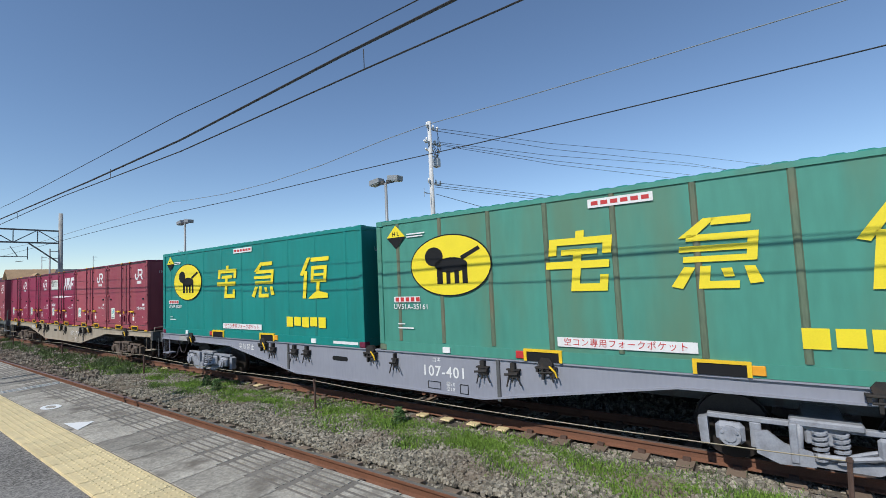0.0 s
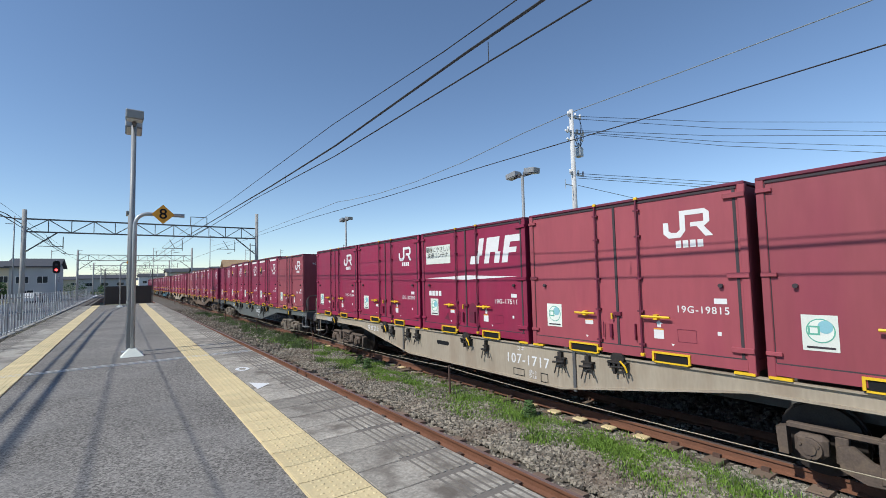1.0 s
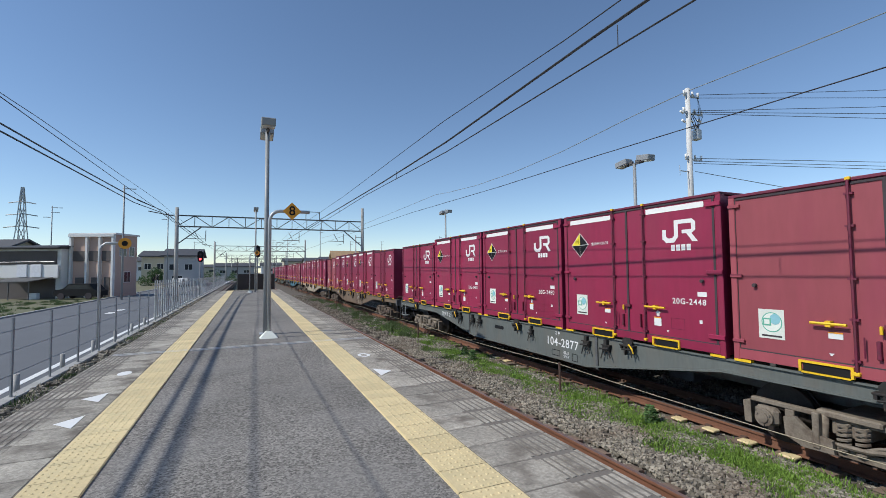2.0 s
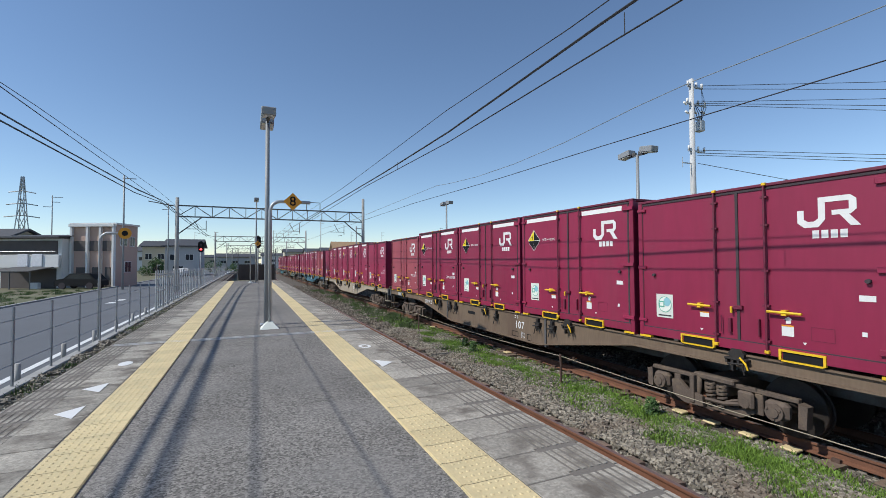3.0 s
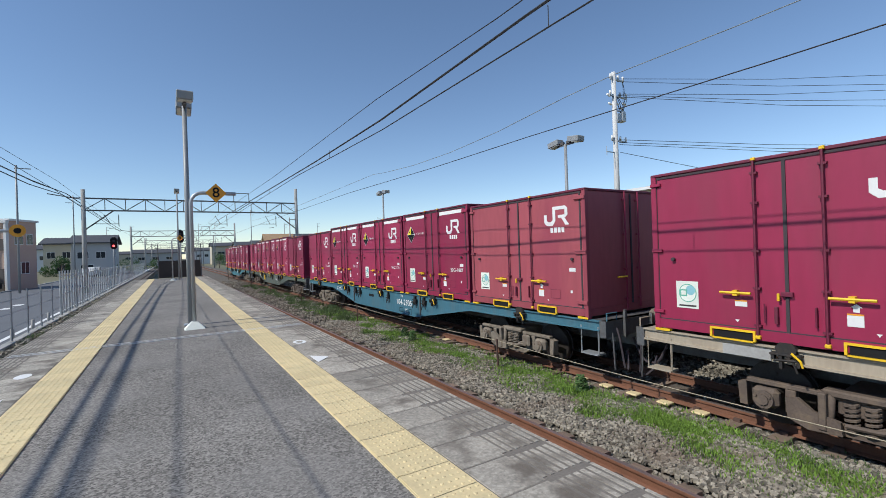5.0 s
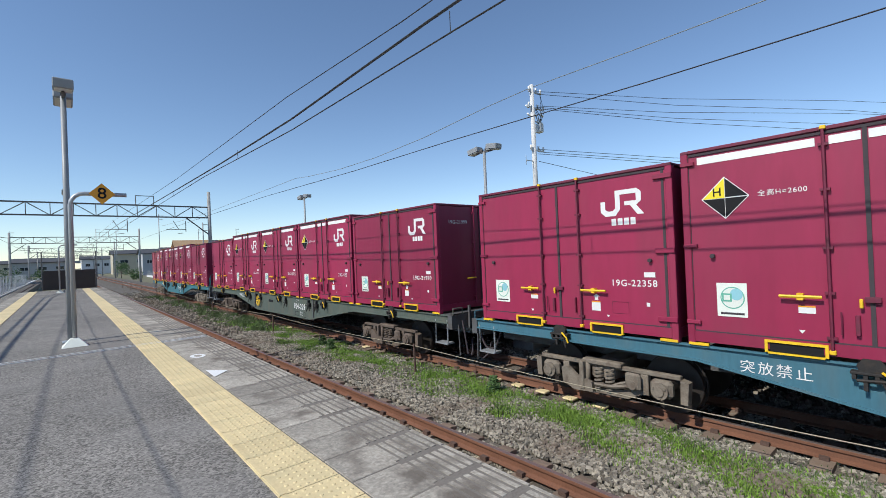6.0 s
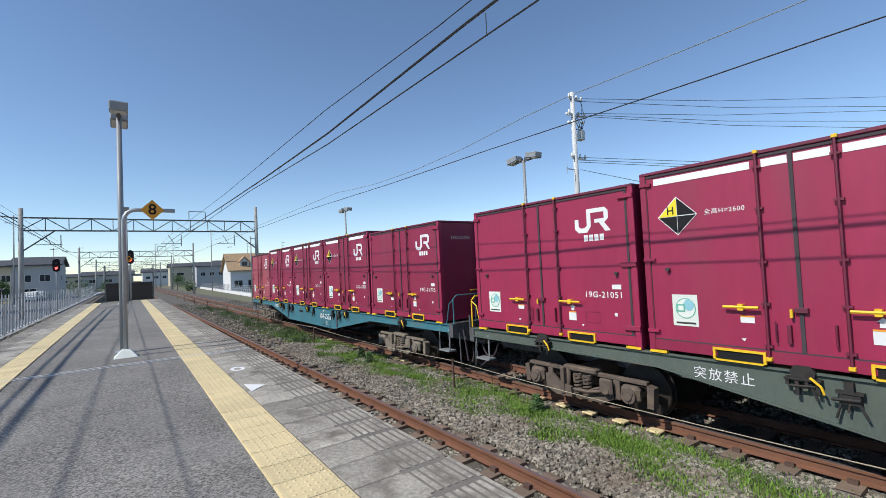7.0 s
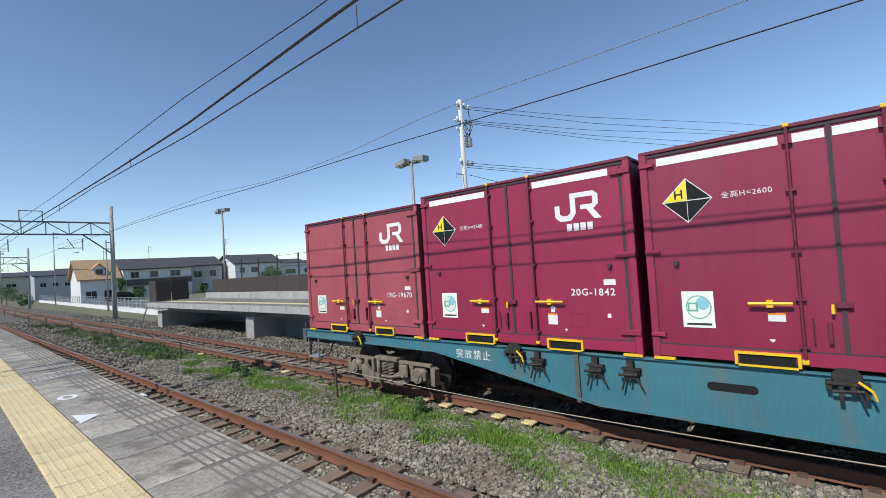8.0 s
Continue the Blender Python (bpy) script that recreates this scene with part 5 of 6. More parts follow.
for x, z in ((-0.6, 13.5), (-0.45, 12.9), (0.35, 13.0), (0.8, 12.7), (1.15, 13.1)):
    part("insulator", tube([(x, 0.12, z), (x + 0.28, 0.12, z - 0.12)], 0.07, 8), "white", up, "white insulator")
part("switch_bracket", box(-0.1, 1.1, -0.06, 0.06, 12.35, 12.42), "steel", up)
wire([(26.5, 24, 8.3), (31, 20, 6.6), (36, 16, 5.9)], 0.02, label="service cable from the utility pole", m=pose(0, -3.3, 0))
wire([(26.7 - 0.0308 * y, y, 13.75 + 0.0004 * (y - 24) ** 2) for y in (-40, -20, -5, 8, 16)] + [(25.97, 24, 13.8)] + [(26.1 - 0.0308 * y, y, 13.8 - 1.2 * (1 - ((y - 44) / 20) ** 2) - 0.02 * (y - 24)) for y in (28, 36, 44, 52, 60, 64)], 0.03, "wire_light", "bare grey power line along the railway", pose(0, -3.3, 0))
wire([(24.13, 64, 13.0), (21, 110, 11.6), (20, 150, 12.4)], 0.03, "wire_light", "bare grey power line along the railway", pose(0, -3.3, 0))

# ---- far platform ----
fp = thing("platform_far", RAIL @ pose(0, -4.5, 0.24), "concrete platform on piers across the tracks", "", kind="structure")
part("deck", box(1.55, 5.6, -14, 36, 0.86, 1.06, 0.01), "concrete", fp, "pale concrete deck edge")
part("paving", box(1.75, 4.3, -14, 35.9, 1.061, 1.068), "asphalt", fp)
part("tactile_line", box(2.35, 2.7, -14, 35.9, 1.069, 1.078), "tactile", fp)
for k in range(50):
    part("edge_block", box(1.5, 1.62, -14 + k * 1.0 + 0.006, -14 + (k + 1) * 1.0 - 0.006, 0.82, 1.075, 0.006), "concrete", fp)
part("kerb_wall", box(4.35, 4.6, -14, 34.6, 1.06, 1.42), "concrete", fp)
for y in (23.8, 35.1, 12.5, 1.0):
    part("pier", box(1.9, 5.2, y - 0.35, y + 0.35, -0.5, 0.55, 0.02), "concrete", fp, "square concrete pier")
# beam and walls below the deck carry its shade in their dark colour
part("beam", box(2.4, 5.4, -14, 35.2, 0.5, 0.86), "concrete_shaded", fp)
# panel added close in to keep the space under the deck dark
part("back_wall", box(3.2, 3.4, -14, 27, -0.5, 0.86), "concrete_shaded", fp)
part("far_wall", box(5.3, 5.4, 27, 35, -0.5, 0.5), "concrete_shaded", fp)
part("stair_rail", tube([(1.6, 36.0, 1.0), (1.6, 37.6, -0.3)], 0.04, 6), "steel", fp)
wl = thing("panel_fence", RAIL @ pose(4.75, -4.5, 0.24), "dark brown panel fence along the far platform", "fence")
for k in range(23):
    y = -12 + 2.02 * k
    part("panel", box(-0.03, 0.03, y + 0.03, y + 1.99, 1.42, 2.22, 0.008), "fence_dark", wl)
    part("post", tube([(0, y, 1.0), (0, y, 3.3)], 0.04, 6), "fence_dark", wl)
for z in (2.6, 2.95, 3.25):
    part("mesh_wire", box(-0.006, 0.006, -12, 34.3, z, z + 0.012), "fence_dark", wl)
bt = thing("end_enclosure", RAIL @ pose(2.05, 30.9, 1.31), "dark brown panel screen at the far platform's end", "fence")
for x0, x1 in ((-0.2, 0.6), (0.66, 1.6)):
    part("panel", box(x0, x1, -0.03, 0.03, 0.05, 1.3, 0.01), "fence_dark", bt)
part("panel", box(-0.22, -0.16, 0, 1.2, 0.05, 1.3, 0.01), "fence_dark", bt)
for y, z in ((12.1, 5.66), (29.1, 5.9), (-3.0, 5.5)):
    lamp_post(11.5, y, 0.4, z, "grey steel lamp with two boxy floodlights on the far platform")
sgn = thing("warning_board", RAIL @ pose(4.3, 6.5, 1.3), "yellow and black striped warning board on a post", "sign")
part("post", tube([(0, 0, 0), (0, 0, 1.5)], 0.03, 6), "steel", sgn)
part("board", box(-0.02, 0.02, -0.12, 0.12, 0.9, 1.5), "hazard", sgn)
part("stripe", box(-0.026, -0.02, -0.12, 0.12, 1.1, 1.25), "black", sgn)

# ---- beside the road ----
VERGE_Z = -0.66
solid("verge", box(-400, -5.0, -60, 230, -1.3, VERGE_Z), "ground", I4, "dry ground with patchy grass beyond the fence", kind="structure")
solid("gravel_strip", prism([(-5.0, -0.46), (-3.82, -0.46), (-3.82, -1.3), (-5.0, -1.3)], 1, -20, 120), "ballast", I4, "grey gravel between the platform and the kerb", kind="structure")
scatter_stones(10000, -11.52, -10.62, -1, 42, 0.036, 12).matrix_basis = RAIL @ pose(0, 0, 0.635)
grass_patch("grass", 2600, 33, -11.5, -10.7, 6, 34, 0.10, "weed", "low dark weeds in the gravel beside the platform", 26).matrix_basis = RAIL @ pose(0, 0, 0.62)
# dark bar added for the line of shade in the gap beside the slabs
solid("siding_rail", prism([(-4.28, -0.5), (-4.16, -0.5), (-4.19, -0.4), (-4.25, -0.4)], 1, -12, 110), "rust", I4, "dark rusty rail half buried in the gravel", kind="structure")
solid("kerb", box(-5.22, -5.02, -20, 150, -1.2, -0.38, 0.01), "concrete", I4, "low concrete kerb under the fence", kind="structure")
solid("road", box(-13.2, -5.24, -60, 160, -1.13, -0.62), "road", I4, "grey asphalt road beside the railway", kind="structure")
solid("road_line", box(-5.95, -5.8, -60, 160, -0.62, -0.614), "white", I4, "white edge line on the road", kind="structure")
solid("road_kerb", box(-13.4, -13.2, 30, 150, -1.15, -0.54, 0.01), "concrete", I4, "pale concrete kerb of the road", kind="structure")
solid("side_road", box(-60, -13.2, 24, 31, -1.13, -0.625), "road", I4, "grey asphalt side road", kind="structure")
for y in (31.5, 33.6):
    solid("road_mark", box(-9.0, -8.6, y, y + 1.0, -0.62, -0.614), "white", I4, "white mark on the road", kind="structure")
lf = thing("line_fence", pose(-5.12, 0, -0.42), "thin steel fence posts with wires beside the road", "fence")
for k in range(14):
    y = 6.9 + 1.62 * k
    part("post", tube([(0, y, 0), (0, y, 1.38)], 0.024, 6), "pole_grey", lf)
for z in (0.4, 0.8, 1.15):
    part("fence_wire", tube([(0, 5, z + 0.02), (0, 30, z - 0.02)], 0.007, 4), "pole_grey", lf)
for k in range(9):
    part("stub_post", tube([(-0.35, 9.0 + 2.3 * k, -0.3), (-0.35, 9.0 + 2.3 * k, 0.22)], 0.05, 8), "concrete", lf, "short pale marker post")
wf = thing("mesh_fence", pose(-5.3, 0, -0.64), "pale grey steel mesh fence beside the road", "fence")
for k in range(56):
    y = 24.0 + 0.55 * k + 0.012 * k * k
    part("post", tube([(0, y, 0), (0, y, 2.0 - 0.005 * k)], 0.03, 5), "steel", wf)
for z in (0.3, 1.0, 1.75):
    part("rail", box(-0.012, 0.012, 24.0, 91, z, z + 0.03), "steel", wf)
rf2 = thing("mesh_fence", pose(10.4, 0, -1.0, 0, 0, -1.7), "pale grey steel mesh fence beyond the tracks", "fence")
for k in range(60):
    y = 37.5 + 1.5 * k
    part("post", tube([(0, y, 0), (0, y, 1.3)], 0.03, 5), "steel", rf2)
for z in (0.35, 0.7, 1.0, 1.25):
    part("rail", box(-0.012, 0.012, 37.5, 126, z, z + 0.04), "steel", rf2)
part("kerb", box(-0.2, 0.05, 37.5, 126, -0.2, 0.3, 0.01), "wall_white", rf2, "low white wall")
lane = solid("lane", box(15.2, 19.5, 38, 160, -1.13, -1.05), "road", I4, "grey lane beyond the fence", kind="structure")


def thin_pole(x, y, h, label, arms=(0.5,), z0=-1.1, r=0.09):
    ob = thing("utility_pole", pose(x, y, z0), label, "utility pole", "thin poles")
    part("pole", tube([(0, 0, 0), (0, 0, h)], r, 8, r * 0.7), "pole_grey", ob)
    for k, w in enumerate(arms):
        part("crossarm", box(-0.1, w, -0.03, 0.03, h - 0.3 - k * 0.7, h - 0.22 - k * 0.7), "steel", ob)
    return ob


thin_pole(-11.6, 47.5, 10.6, "thin grey pole beside the road", (0.9,))
thin_pole(-12.1, 74.9, 11.5, "thin grey pole by the houses", (0.8, -0.8))
thin_pole(-27.0, 80.0, 12.5, "utility pole with a lamp behind the houses", (1.2, 0.9, -1.0))
for x, y, h in ((12.5, 96, 12), (5.8, 150, 13), (9.4, 140, 12), (-9.5, 130, 11), (-16, 150, 12), (46, 110, 12), (24, 120, 11), (34, 125, 11.5), (11.5, 58, 7.5)):
    thin_pole(x, y, h, "distant utility pole against the sky", (0.8, 0.6))
ls = thing("stop_sign", pose(-5.5, 16.4, -1.0), "round orange sign on a bent steel pipe", "stop sign", "stop position signs")
part("pipe", tube([(0, 0, 0), (0, 0, 3.4), (0.04, 0, 3.52), (0.14, 0, 3.6), (0.7, 0, 3.6)], 0.04, 8), "steel", ls)
part("sign_plate", tube([(0.62, -0.06, 3.6), (0.62, -0.04, 3.6)], 0.17, 18), "orange", ls, "orange round plate")
part("sign_figure", tube([(0.62, -0.066, 3.6), (0.62, -0.06, 3.6)], 0.08, 12), "black", ls, "dark ring")

# pylon far away
py = thing("power_pylon", pose(-52, 140, -1), "grey lattice power pylon in the distance", "pylon")
bm = bmesh.new()
lv = [(0, 1.9), (8, 1.2), (14, 0.75), (19, 0.5), (24, 0.2)]
for (z0, a), (z1, b) in zip(lv[:-1], lv[1:]):
    for sx, sy in ((-1, -1), (1, -1), (1, 1), (-1, 1)):
        bm_tube(bm, [(sx * a, sy * a, z0), (sx * b, sy * b, z1)], 0.12, 4)
    for s in (-1, 1):
        bm_tube(bm, [(-a, s * a, z0), (b, s * b, z1)], 0.08, 4)
        bm_tube(bm, [(a, s * a, z0), (-b, s * b, z1)], 0.08, 4)
part("lattice", bm, "steel", py)
for z, w in ((14, 3.4), (17, 3.0), (20, 2.6)):
    part("arm", tube([(-w, 0, z), (0, 0, z + 0.5), (w, 0, z)], 0.12, 4), "steel", py)


# ---- houses ----
def house(x0, x1, y0, y1, z1, wall, roof, label, gable=None, windows=(), ridge=1.2, side_windows=()):
    """Walls x0..x1, y0..y1; gable: 'x' or 'y' for the ridge's way, None for a flat roof. Windows on the face towards -y: (x, z, w, h); on the face towards the railway: (y, z, w, h)."""
    ob = thing("house", pose(0, 0, VERGE_Z - 0.02 if x1 < 0 else -1.12), label, "house", "houses")
    h = z1 + 1.1
    part("wall", box(x0, x1, y0, y1, 0, h), wall, ob)
    if gable is None:
        part("roof", box(x0 - 0.15, x1 + 0.15, y0 - 0.15, y1 + 0.15, h, h + 0.18), roof, ob)
    elif gable == "x":
        ym = (y0 + y1) / 2
        part("roof", prism([(y0 - 0.5, h - 0.1), (ym, h + ridge), (y1 + 0.5, h - 0.1), (y1 + 0.5, h + 0.1), (ym, h + ridge + 0.2), (y0 - 0.5, h + 0.1)], 0, x0 - 0.5, x1 + 0.5), roof, ob)
        part("gable", prism([(y0, h), (y1, h), (ym, h + ridge)], 0, x0, x1), wall, ob)
    else:
        xm = (x0 + x1) / 2
        part("roof", prism([(x0 - 0.5, h - 0.1), (xm, h + ridge), (x1 + 0.5, h - 0.1), (x1 + 0.5, h + 0.1), (xm, h + ridge + 0.2), (x0 - 0.5, h + 0.1)], 1, y0 - 0.5, y1 + 0.5), roof, ob)
        part("gable", prism([(x0, h), (x1, h), (xm, h + ridge)], 1, y0, y1), wall, ob)
    for x, z, w, hh in windows:
        wi = part("window", box(x - w / 2 - 0.06, x + w / 2 + 0.06, y0 - 0.05, y0 - 0.002, z - hh / 2 - 0.06, z + hh / 2 + 0.06), "wall_white" if wall != "wall_white" else "wall_grey", ob)
        part("pane", box(x - w / 2, x - 0.03, y0 - 0.06, y0 - 0.051, z - hh / 2, z + hh / 2), "glass", wi)
        part("pane", box(x + 0.03, x + w / 2, y0 - 0.06, y0 - 0.051, z - hh / 2, z + hh / 2), "glass", wi)
    face = x1 if x0 < 0 else x0
    s = 1 if x0 < 0 else -1
    for y, z, w, hh in side_windows:
        a, b = sorted((face + s * 0.002, face + s * 0.05))
        c2, d2 = sorted((face + s * 0.051, face + s * 0.06))
        wi = part("window", box(a, b, y - w / 2 - 0.06, y + w / 2 + 0.06, z - hh / 2 - 0.06, z + hh / 2 + 0.06), "wall_white" if wall != "wall_white" else "wall_grey", ob)
        part("pane", box(c2, d2, y - w / 2, y - 0.03, z - hh / 2, z + hh / 2), "glass", wi)
        part("pane", box(c2, d2, y + 0.03, y + w / 2, z - hh / 2, z + hh / 2), "glass", wi)
    return ob


wh = house(-24.0, -17.1, 54, 58, 3.7, "wall_white", "roof", "white two-storey house with balcony and carport", None, (), 1.2, ((55.5, 1.6, 0.5, 0.4), (56.8, 3.6, 0.5, 0.9)))
part("eaves", prism([(53.3, 4.85), (58.4, 5.3), (58.4, 5.45), (53.3, 5.0)], 0, -24.3, -16.8), "roof", wh, "shallow dark roof")
part("balcony_opening", box(-23.6, -17.5, 53.9, 53.99, 3.3, 4.6), "wall_brown", wh, "dark balcony opening")
part("balcony_rail", tube([(-23.5, 53.8, 3.55), (-17.6, 53.8, 3.55)], 0.03, 6), "steel", wh)
part("balcony_front", box(-23.9, -17.15, 53.7, 53.89, 2.0, 3.2, 0.02), "wall_white", wh)
part("entrance", box(-23.0, -17.6, 53.9, 53.99, 0.0, 1.9), "wall_brown", wh, "dark entrance under the balcony")
part("carport_roof", prism([(51.2, 1.65), (53.7, 2.0), (53.7, 2.06), (51.2, 1.72)], 0, -21.6, -17.6), "steel_dark", wh, "curved carport roof")
for x in (-21.5, -19.6, -17.7):
    part("carport_post", tube([(x, 51.4, 0), (x, 51.4, 1.68)], 0.05, 6), "steel_dark", wh)
for x in (-20.6, -19.2):
    qb = bmesh.new()
    bm_box(qb, x - 0.5, x + 0.5, 53.6, 53.69, 2.1, 3.3, 0.02)
    solid("laundry", qb, "cloth", pose(0, 0, VERGE_Z - 0.02), "pale bedding hung over the balcony of the white house", "laundry", "laundry")
solid("air_conditioner", box(-18.9, -18.1, 52.6, 52.95, 0, 0.6, 0.02), "wall_white", pose(0, 0, VERGE_Z - 0.02), "white outdoor air conditioner unit", "air conditioner")
pk = house(-17.0, -12.6, 58, 61, 5.1, "wall_pink", "wall_white", "pink two-storey flat-roofed building with white frame", None, (), 1.0, ((59.0, 4.6, 0.8, 0.9), (60.2, 4.6, 0.6, 0.9), (59.6, 2.0, 0.8, 1.0)))
for x in (-16.9, -15.3, -14.0, -12.7):
    part("pier", box(x - 0.1, x + 0.1, 57.7, 57.99, 0, 6.1), "wall_white", pk)
part("cornice", box(-17.1, -12.55, 57.65, 57.99, 6.0, 6.25), "wall_white", pk)
for x0, x1 in ((-16.75, -15.45), (-15.15, -14.15), (-13.85, -12.85)):
    part("opening", box(x0, x1, 57.9, 57.98, 3.6, 4.6), "wall_brown", pk, "shaded balcony opening")
    part("doorway", box(x0 + 0.25, x1 - 0.2, 57.92, 57.98, 0, 2.0), "wall_brown", pk, "dark doorway")
house(-31.0, -24.7, 54, 60, 3.4, "wall_beige", "roof", "beige house with dark hipped roof", "x", ((-26.0, 4.0, 0.9, 1.0), (-26.0, 1.5, 0.5, 1.0)), 1.4)
house(-19.5, -15.2, 98, 106, 4.4, "wall_beige", "roof", "brown-roofed house with balcony behind the road", "x", ((-18.5, 3.6, 1.0, 1.0), (-16.5, 3.6, 1.0, 1.0), (-17, 1.2, 2.0, 1.4)), 1.0)
house(-15.0, -9.6, 92, 102, 4.3, "wall_grey", "roof", "pale grey house with dark roof", "x", ((-13.5, 3.4, 1.4, 1.0), (-11.2, 3.4, 1.2, 1.0), (-13.0, 1.2, 1.6, 1.2)), 1.3, ((95, 3.4, 0.8, 0.9), (98, 1.2, 1.0, 1.0)))
th = house(15.4, 20.6, 94, 102, 2.6, "wall_white", "roof_tan", "white house with a steep tan shingle roof and dormer", "x", ((16.8, 1.2, 1.4, 1.2), (19.2, 1.2, 1.2, 1.2)), 3.4)
part("dormer", prism([(17.3, 4.6), (18.9, 4.6), (18.9, 5.5), (18.1, 6.3), (17.3, 5.5)], 1, 94.6, 97), "wall_white", th)
part("dormer_roof", prism([(17.1, 5.4), (18.1, 6.35), (19.1, 5.4), (19.1, 5.55), (18.1, 6.55), (17.1, 5.55)], 1, 94.3, 97.5), "roof_tan", th)
part("dormer_window", box(17.6, 18.6, 94.5, 94.59, 4.7, 5.5), "wall_brown", th)
house(21.4, 32.4, 94, 103, 4.1, "wall_white", "roof", "long white house with a dark roof and brown balconies", "x", ((23.1, 4.2, 1.2, 1.0), (26.1, 4.2, 1.2, 1.0), (29.6, 4.2, 1.6, 1.0), (23.6, 1.4, 1.6, 1.4), (28.6, 1.4, 1.8, 1.4)), 1.9)
solid("balcony", box(21.6, 32.1, 93.0, 93.9, 2.3, 3.4, 0.02), "wall_brown", pose(0, 0, -1.1), "dark brown balcony along the long white house", "balcony")
house(33.2, 39.8, 98, 107, 4.4, "wall_grey", "roof", "grey house with a dark roof", "x", ((35.0, 3.8, 1.6, 1.3), (38, 3.8, 1.2, 1.3), (36, 1.2, 1.6, 1.2)), 1.8)
house(40.9, 51.0, 94, 103, 4.3, "wall_white", "roof", "white house with a dark tiled roof", "x", ((42.4, 4.0, 0.9, 1.0), (45.0, 4.0, 1.4, 1.0), (48.6, 4.0, 1.4, 1.0), (45.4, 1.4, 1.6, 1.3)), 1.9)
solid("balcony", box(46.5, 50.8, 93.1, 93.9, 2.4, 3.4, 0.02), "wall_brown", pose(0, 0, -1.1), "dark brown balcony of the white house", "balcony")
house(54, 66, 100, 110, 3.4, "wall_white", "wall_grey", "low white flat-roofed building", None, ((57, 3.2, 2.5, 1.0), (62, 3.2, 2.5, 1.0)))
ap = thing("apartment_building", pose(0, 0, -1.1), "beige apartment building with white frames and balconies", "building")
part("wall", box(33, 42, 2, 24, 0, 7.2), "wall_beige", ap)
for y in (2.0, 7.3, 12.6, 17.9, 23.2):
    part("pier", box(32.7, 33.0, y, y + 0.8, 0, 7.4), "wall_white", ap)
for k in range(4):
    y = 2.9 + 5.3 * k
    for z in (1.0, 4.1):
        part("window", box(32.92, 32.99, y + 0.6, y + 3.6, z + 0.9, z + 2.4), "glass", ap)
        part("balcony", box(32.3, 32.9, y, y + 4.3, z, z + 0.95, 0.02), "wall_beige", ap)
part("roof", box(32.2, 42.5, 1.5, 24.5, 7.2, 7.45), "wall_white", ap)
part("stair_roof", prism([(10, 7.45), (15, 7.45), (15.4, 8.6), (9.6, 8.2)], 0, 34, 38), "wall_grey", ap)
for x, y, w, d, h, wl_ in ((-52, 240, 22, 12, 6, "wall_grey"), (-26, 250, 16, 12, 5, "wall_beige"), (22, 240, 18, 12, 6, "wall_grey"), (44, 190, 18, 12, 6, "wall_white"), (68, 170, 18, 12, 6, "wall_grey"), (90, 150, 22, 12, 6, "wall_beige"), (-13, 190, 14, 10, 5, "wall_grey"), (4.6, 230, 10, 12, 6, "wall_white"), (16, 150, 8, 10, 6, "wall_grey"), (-34, 160, 18, 12, 6, "wall_white"), (-60, 110, 16, 12, 6, "wall_beige"), (60, 130, 20, 12, 6, "wall_white"), (12, 190, 16, 10, 7, "wall_beige"), (-90, 140, 30, 14, 6, "wall_grey"), (24, 170, 10, 10, 7, "wall_grey")):
    house(x, x + w, y, y + d, h - 1.1, wl_, "roof", "distant house beyond the railway", "x", tuple((x + w * f, h * 0.62, w * 0.14, 1.0) for f in (0.2, 0.5, 0.8)), 1.3)
# the plots beside the road lie at a slant to the railway
LOT = pose(-17, 56, 0) @ pose(0, 0, 0, 0, 0, -25) @ pose(17, -56, 0)
for ob in list(scene.objects):
    if ob.parent is None and ob.get("label", "").split(" with")[0] in ("white two-storey house", "pink two-storey flat-roofed building", "beige house") or ob.name.split(".")[0] in ("laundry", "air_conditioner"):
        back = {"p": -3.0, "b": 1.0}.get(ob["label"][0], 0.0) if ob.name.startswith("house") else 0.0
        ob.matrix_basis = LOT @ pose(0, back, 0) @ ob.matrix_basis
flyover = thing("road_bridge", pose(0, 290, -1), "pale concrete road bridge in the distance", "bridge")
part("deck", box(-120, 120, -5, 5, 5.0, 6.2), "concrete", flyover)
for x in (-60, -30, -14, 14, 30, 60):
    part("pier", box(x - 0.8, x + 0.8, -2, 2, 0, 5.0), "concrete", flyover)


def car(x, y, rz, paint, label):
    ob = thing("car", pose(x, y, -0.64 if x < 0 else -1.1, 0, 0, rz), label, "car", "parked cars")
    prof = [(-1.9, 0.3), (-1.9, 0.75), (-1.7, 0.85), (-1.2, 1.4), (0.5, 1.42), (1.1, 0.95), (1.8, 0.85), (1.9, 0.6), (1.9, 0.3)]
    part("body", prism(prof, 0, -0.75, 0.75), paint, ob)
    for s in (-1, 1):
        part("window", prism([(-1.45, 0.92), (-1.1, 1.32), (0.42, 1.34), (0.9, 0.95)], 0, s * 0.755 - 0.004, s * 0.755 + 0.004), "glass", ob)
        for yy in (-1.2, 1.2):
            part("wheel", tube([(s * 0.62, yy, 0.3), (s * 0.78, yy, 0.3)], 0.3, 14), "rubber", ob)
    return ob


car(-11.8, 90, 0, "wall_grey", "silver car parked beside the grey house")
car(-12.0, 86, 0, "wall_white", "white car parked beside the road")
car(-15.6, 51.5, 70, "black", "black car parked before the pink building")
car(19.4, 88, 90, "black", "dark car parked before the tan-roofed house")


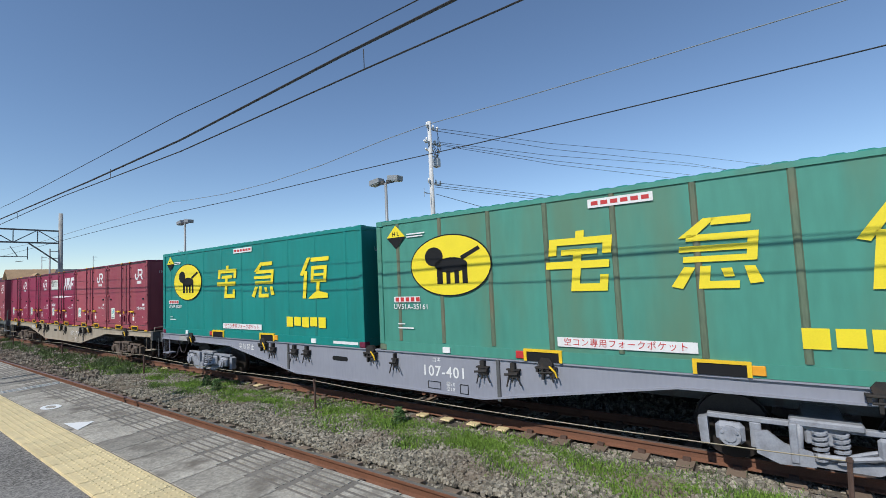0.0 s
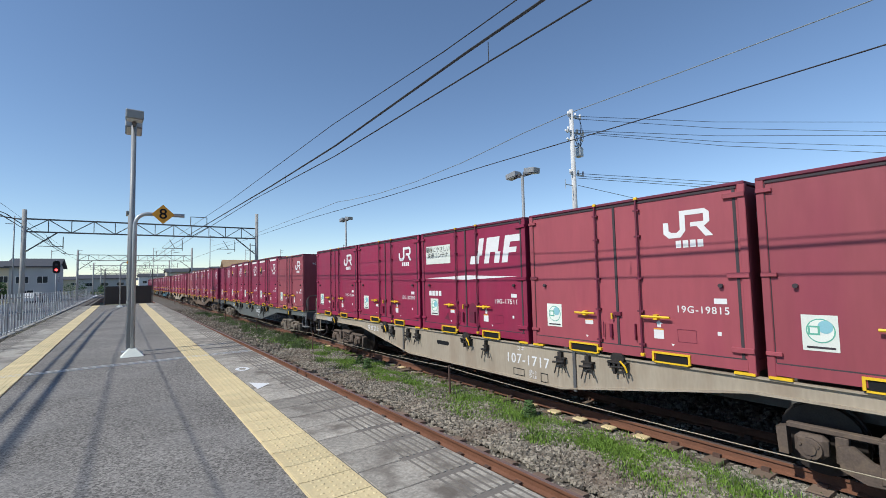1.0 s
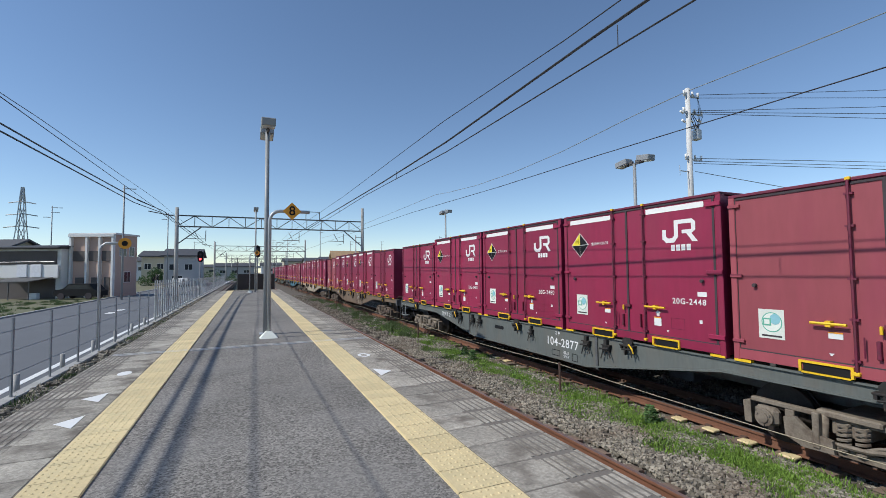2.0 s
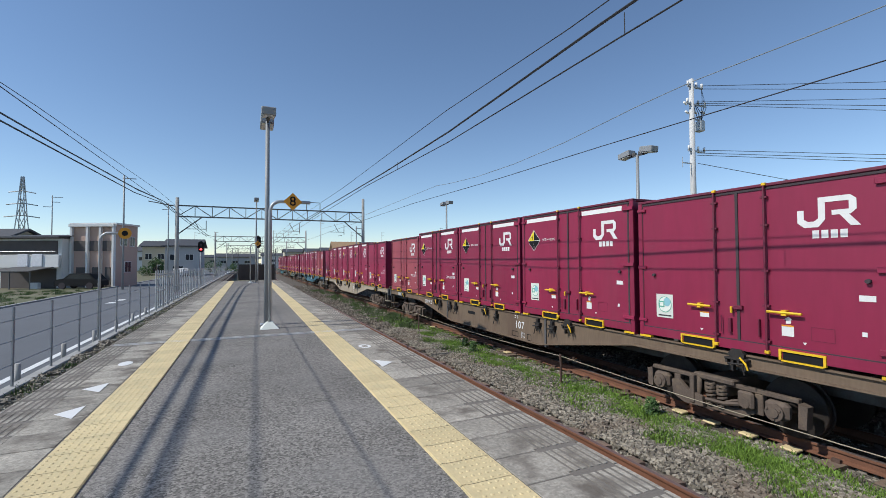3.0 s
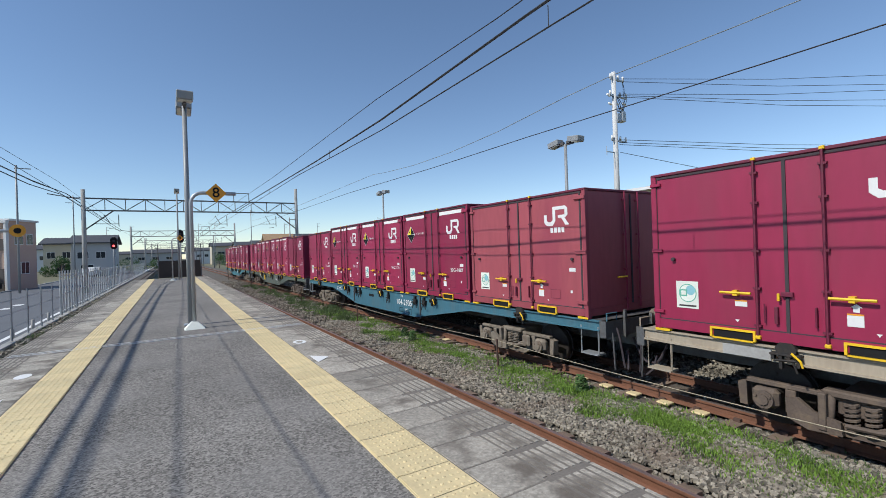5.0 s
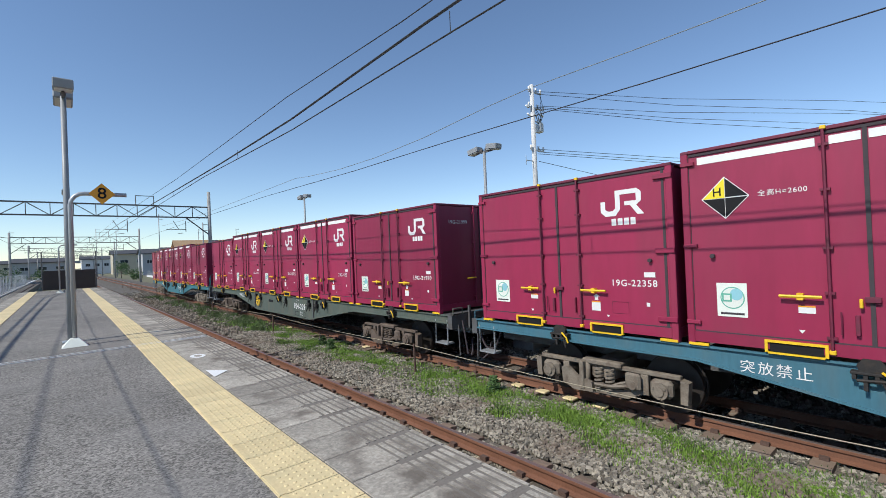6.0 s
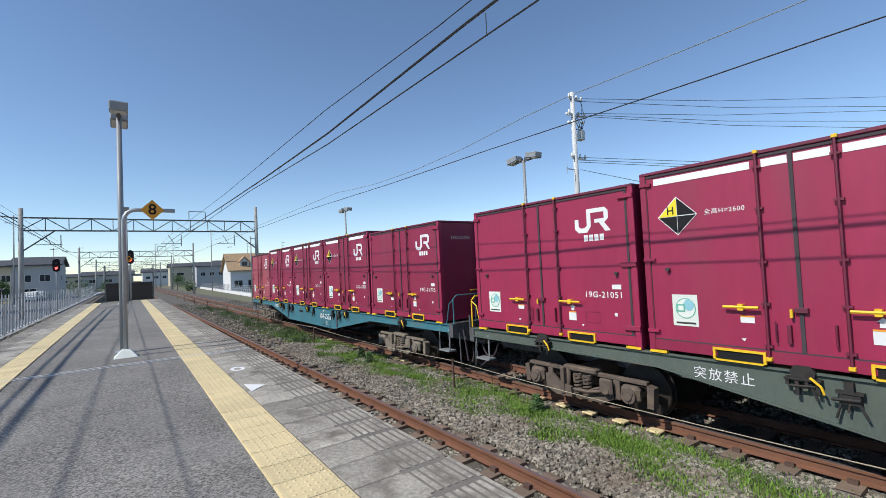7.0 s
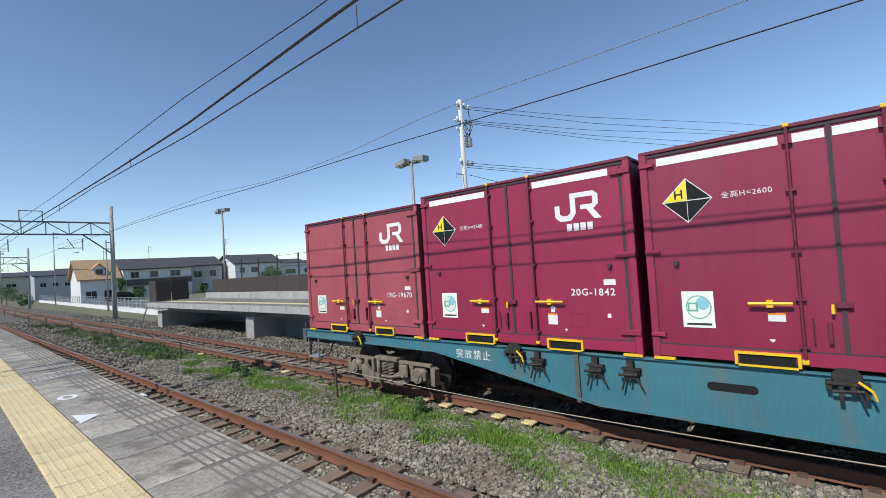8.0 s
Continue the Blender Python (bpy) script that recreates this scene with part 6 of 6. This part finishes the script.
def bush(x, y, z0, r, h, n, seed, label, trunk=0.0):
    rng = random.Random(seed)
    ob = thing("tree" if trunk else "bush", pose(x, y, z0), label, "tree" if trunk else "bush", "greenery by the houses")
    if trunk:
        tr = tube([(0, 0, 0), (0.05, 0, trunk), (0.0, 0.05, trunk + h * 0.6)], 0.09, 7, 0.03)
        for k in range(5):
            a = k * 1.257
            bm_tube(tr, [(0.03, 0, trunk * 0.8 + 0.1 * k), (math.cos(a) * r * 0.6, math.sin(a) * r * 0.6, trunk + h * 0.5)], 0.035, 5, True, 0.01)
        part("trunk", tr, "bogie_dark", ob)
    lobes = [(rng.uniform(-0.6, 0.6) * r, rng.uniform(-0.6, 0.6) * r, trunk + h * rng.uniform(0.2, 0.85), r * rng.uniform(0.3, 0.55)) for _ in range(9)]
    vs, fs = [], []
    for _ in range(n):
        lx, ly, lz, lr = rng.choice(lobes)
        d = Vector((rng.gauss(0, 1), rng.gauss(0, 1), rng.gauss(0, 1))).normalized() * lr * rng.uniform(0.6, 1.05)
        c0 = Vector((lx, ly, max(lz, 0.1))) + d
        a = Vector((rng.gauss(0, 1), rng.gauss(0, 1), rng.gauss(0, 1))).normalized() * 0.11
        b = a.orthogonal().normalized() * 0.06
        i = len(vs)
        vs += [c0 - a, c0 + b, c0 + a, c0 - b]
        fs.append((i, i + 1, i + 2, i + 3))
    me = bpy.data.meshes.new("crown")
    me.from_pydata(vs, [], fs)
    me.materials.append(M["leaf"])
    cr = new("crown", me)
    cr.parent = ob
    return ob


for n, (x, y, r, h) in enumerate(((-9, 118, 2.2, 3.2), (-5.6, 135, 2.0, 3.0), (-22, 130, 3.0, 4.0), (-36, 125, 3.0, 4.0), (12.5, 150, 2.4, 3.4), (9.8, 105, 1.4, 2.4), (22.5, 90, 1.2, 1.9), (33.0, 91, 1.1, 2.0))):
    bush(x, y, -1.1, r, h, 1100, 40 + n, "clump of dark green shrubs beside the railway")
bush(43.0, 80, -1.1, 3.0, 4.2, 2600, 1, "round green bush behind the far platform")
bush(-15.6, 88, -1.1, 1.2, 3.0, 900, 2, "small green tree by the houses", 1.2)
bush(20.6, 92, -1.1, 1.0, 3.0, 700, 3, "small green tree beside the tan-roofed house", 1.0)
bush(9.0, 125, -1.1, 1.4, 3.0, 700, 4, "small green tree beside the lane", 1.0)
bush(36.5, 92, -1.1, 1.0, 2.2, 600, 5, "green bush before the houses")
bush(-18.4, 96, -1.1, 1.3, 2.5, 700, 6, "green bush before a house")
grass_patch("grass", 9000, 31, -26.5, -20.5, 33, 50, 0.18, "weed", "dry short grass on the empty lot", 90).matrix_basis = pose(6.5, 0, -0.5)


# ---- what moves ----
# seconds, and how far the train's sixth wagon has come along the track
RUN = [(t, 108.75 - SPEED * t + d) for t, d in ((0, 0.12), (0.5, -0.15), (1.0, -0.45), (1.5, -0.38), (2.0, -0.05), (2.7, 0.0), (3.5, 0.0), (4.0, -0.12), (4.5, -0.03), (5.0, 0.1), (5.5, 0.2), (6.0, 0.16), (6.5, -0.14), (7.0, -0.22), (7.5, 0.08), (8.0, 0.0))]


def motions():
    """The train runs along its straight track; its wheels roll."""
    for ob, offset, z in MOVING:
        walk(ob, [(t, RAIL @ pose(0, offset + y, z)) for t, y in RUN])
    turn = math.degrees(SPEED / 0.43)
    for wheel, y in WHEELS:
        walk(wheel, [(k / 30, pose(0, y, 0.43, turn * k / 30, 0, 0)) for k in range(241)])


motions()
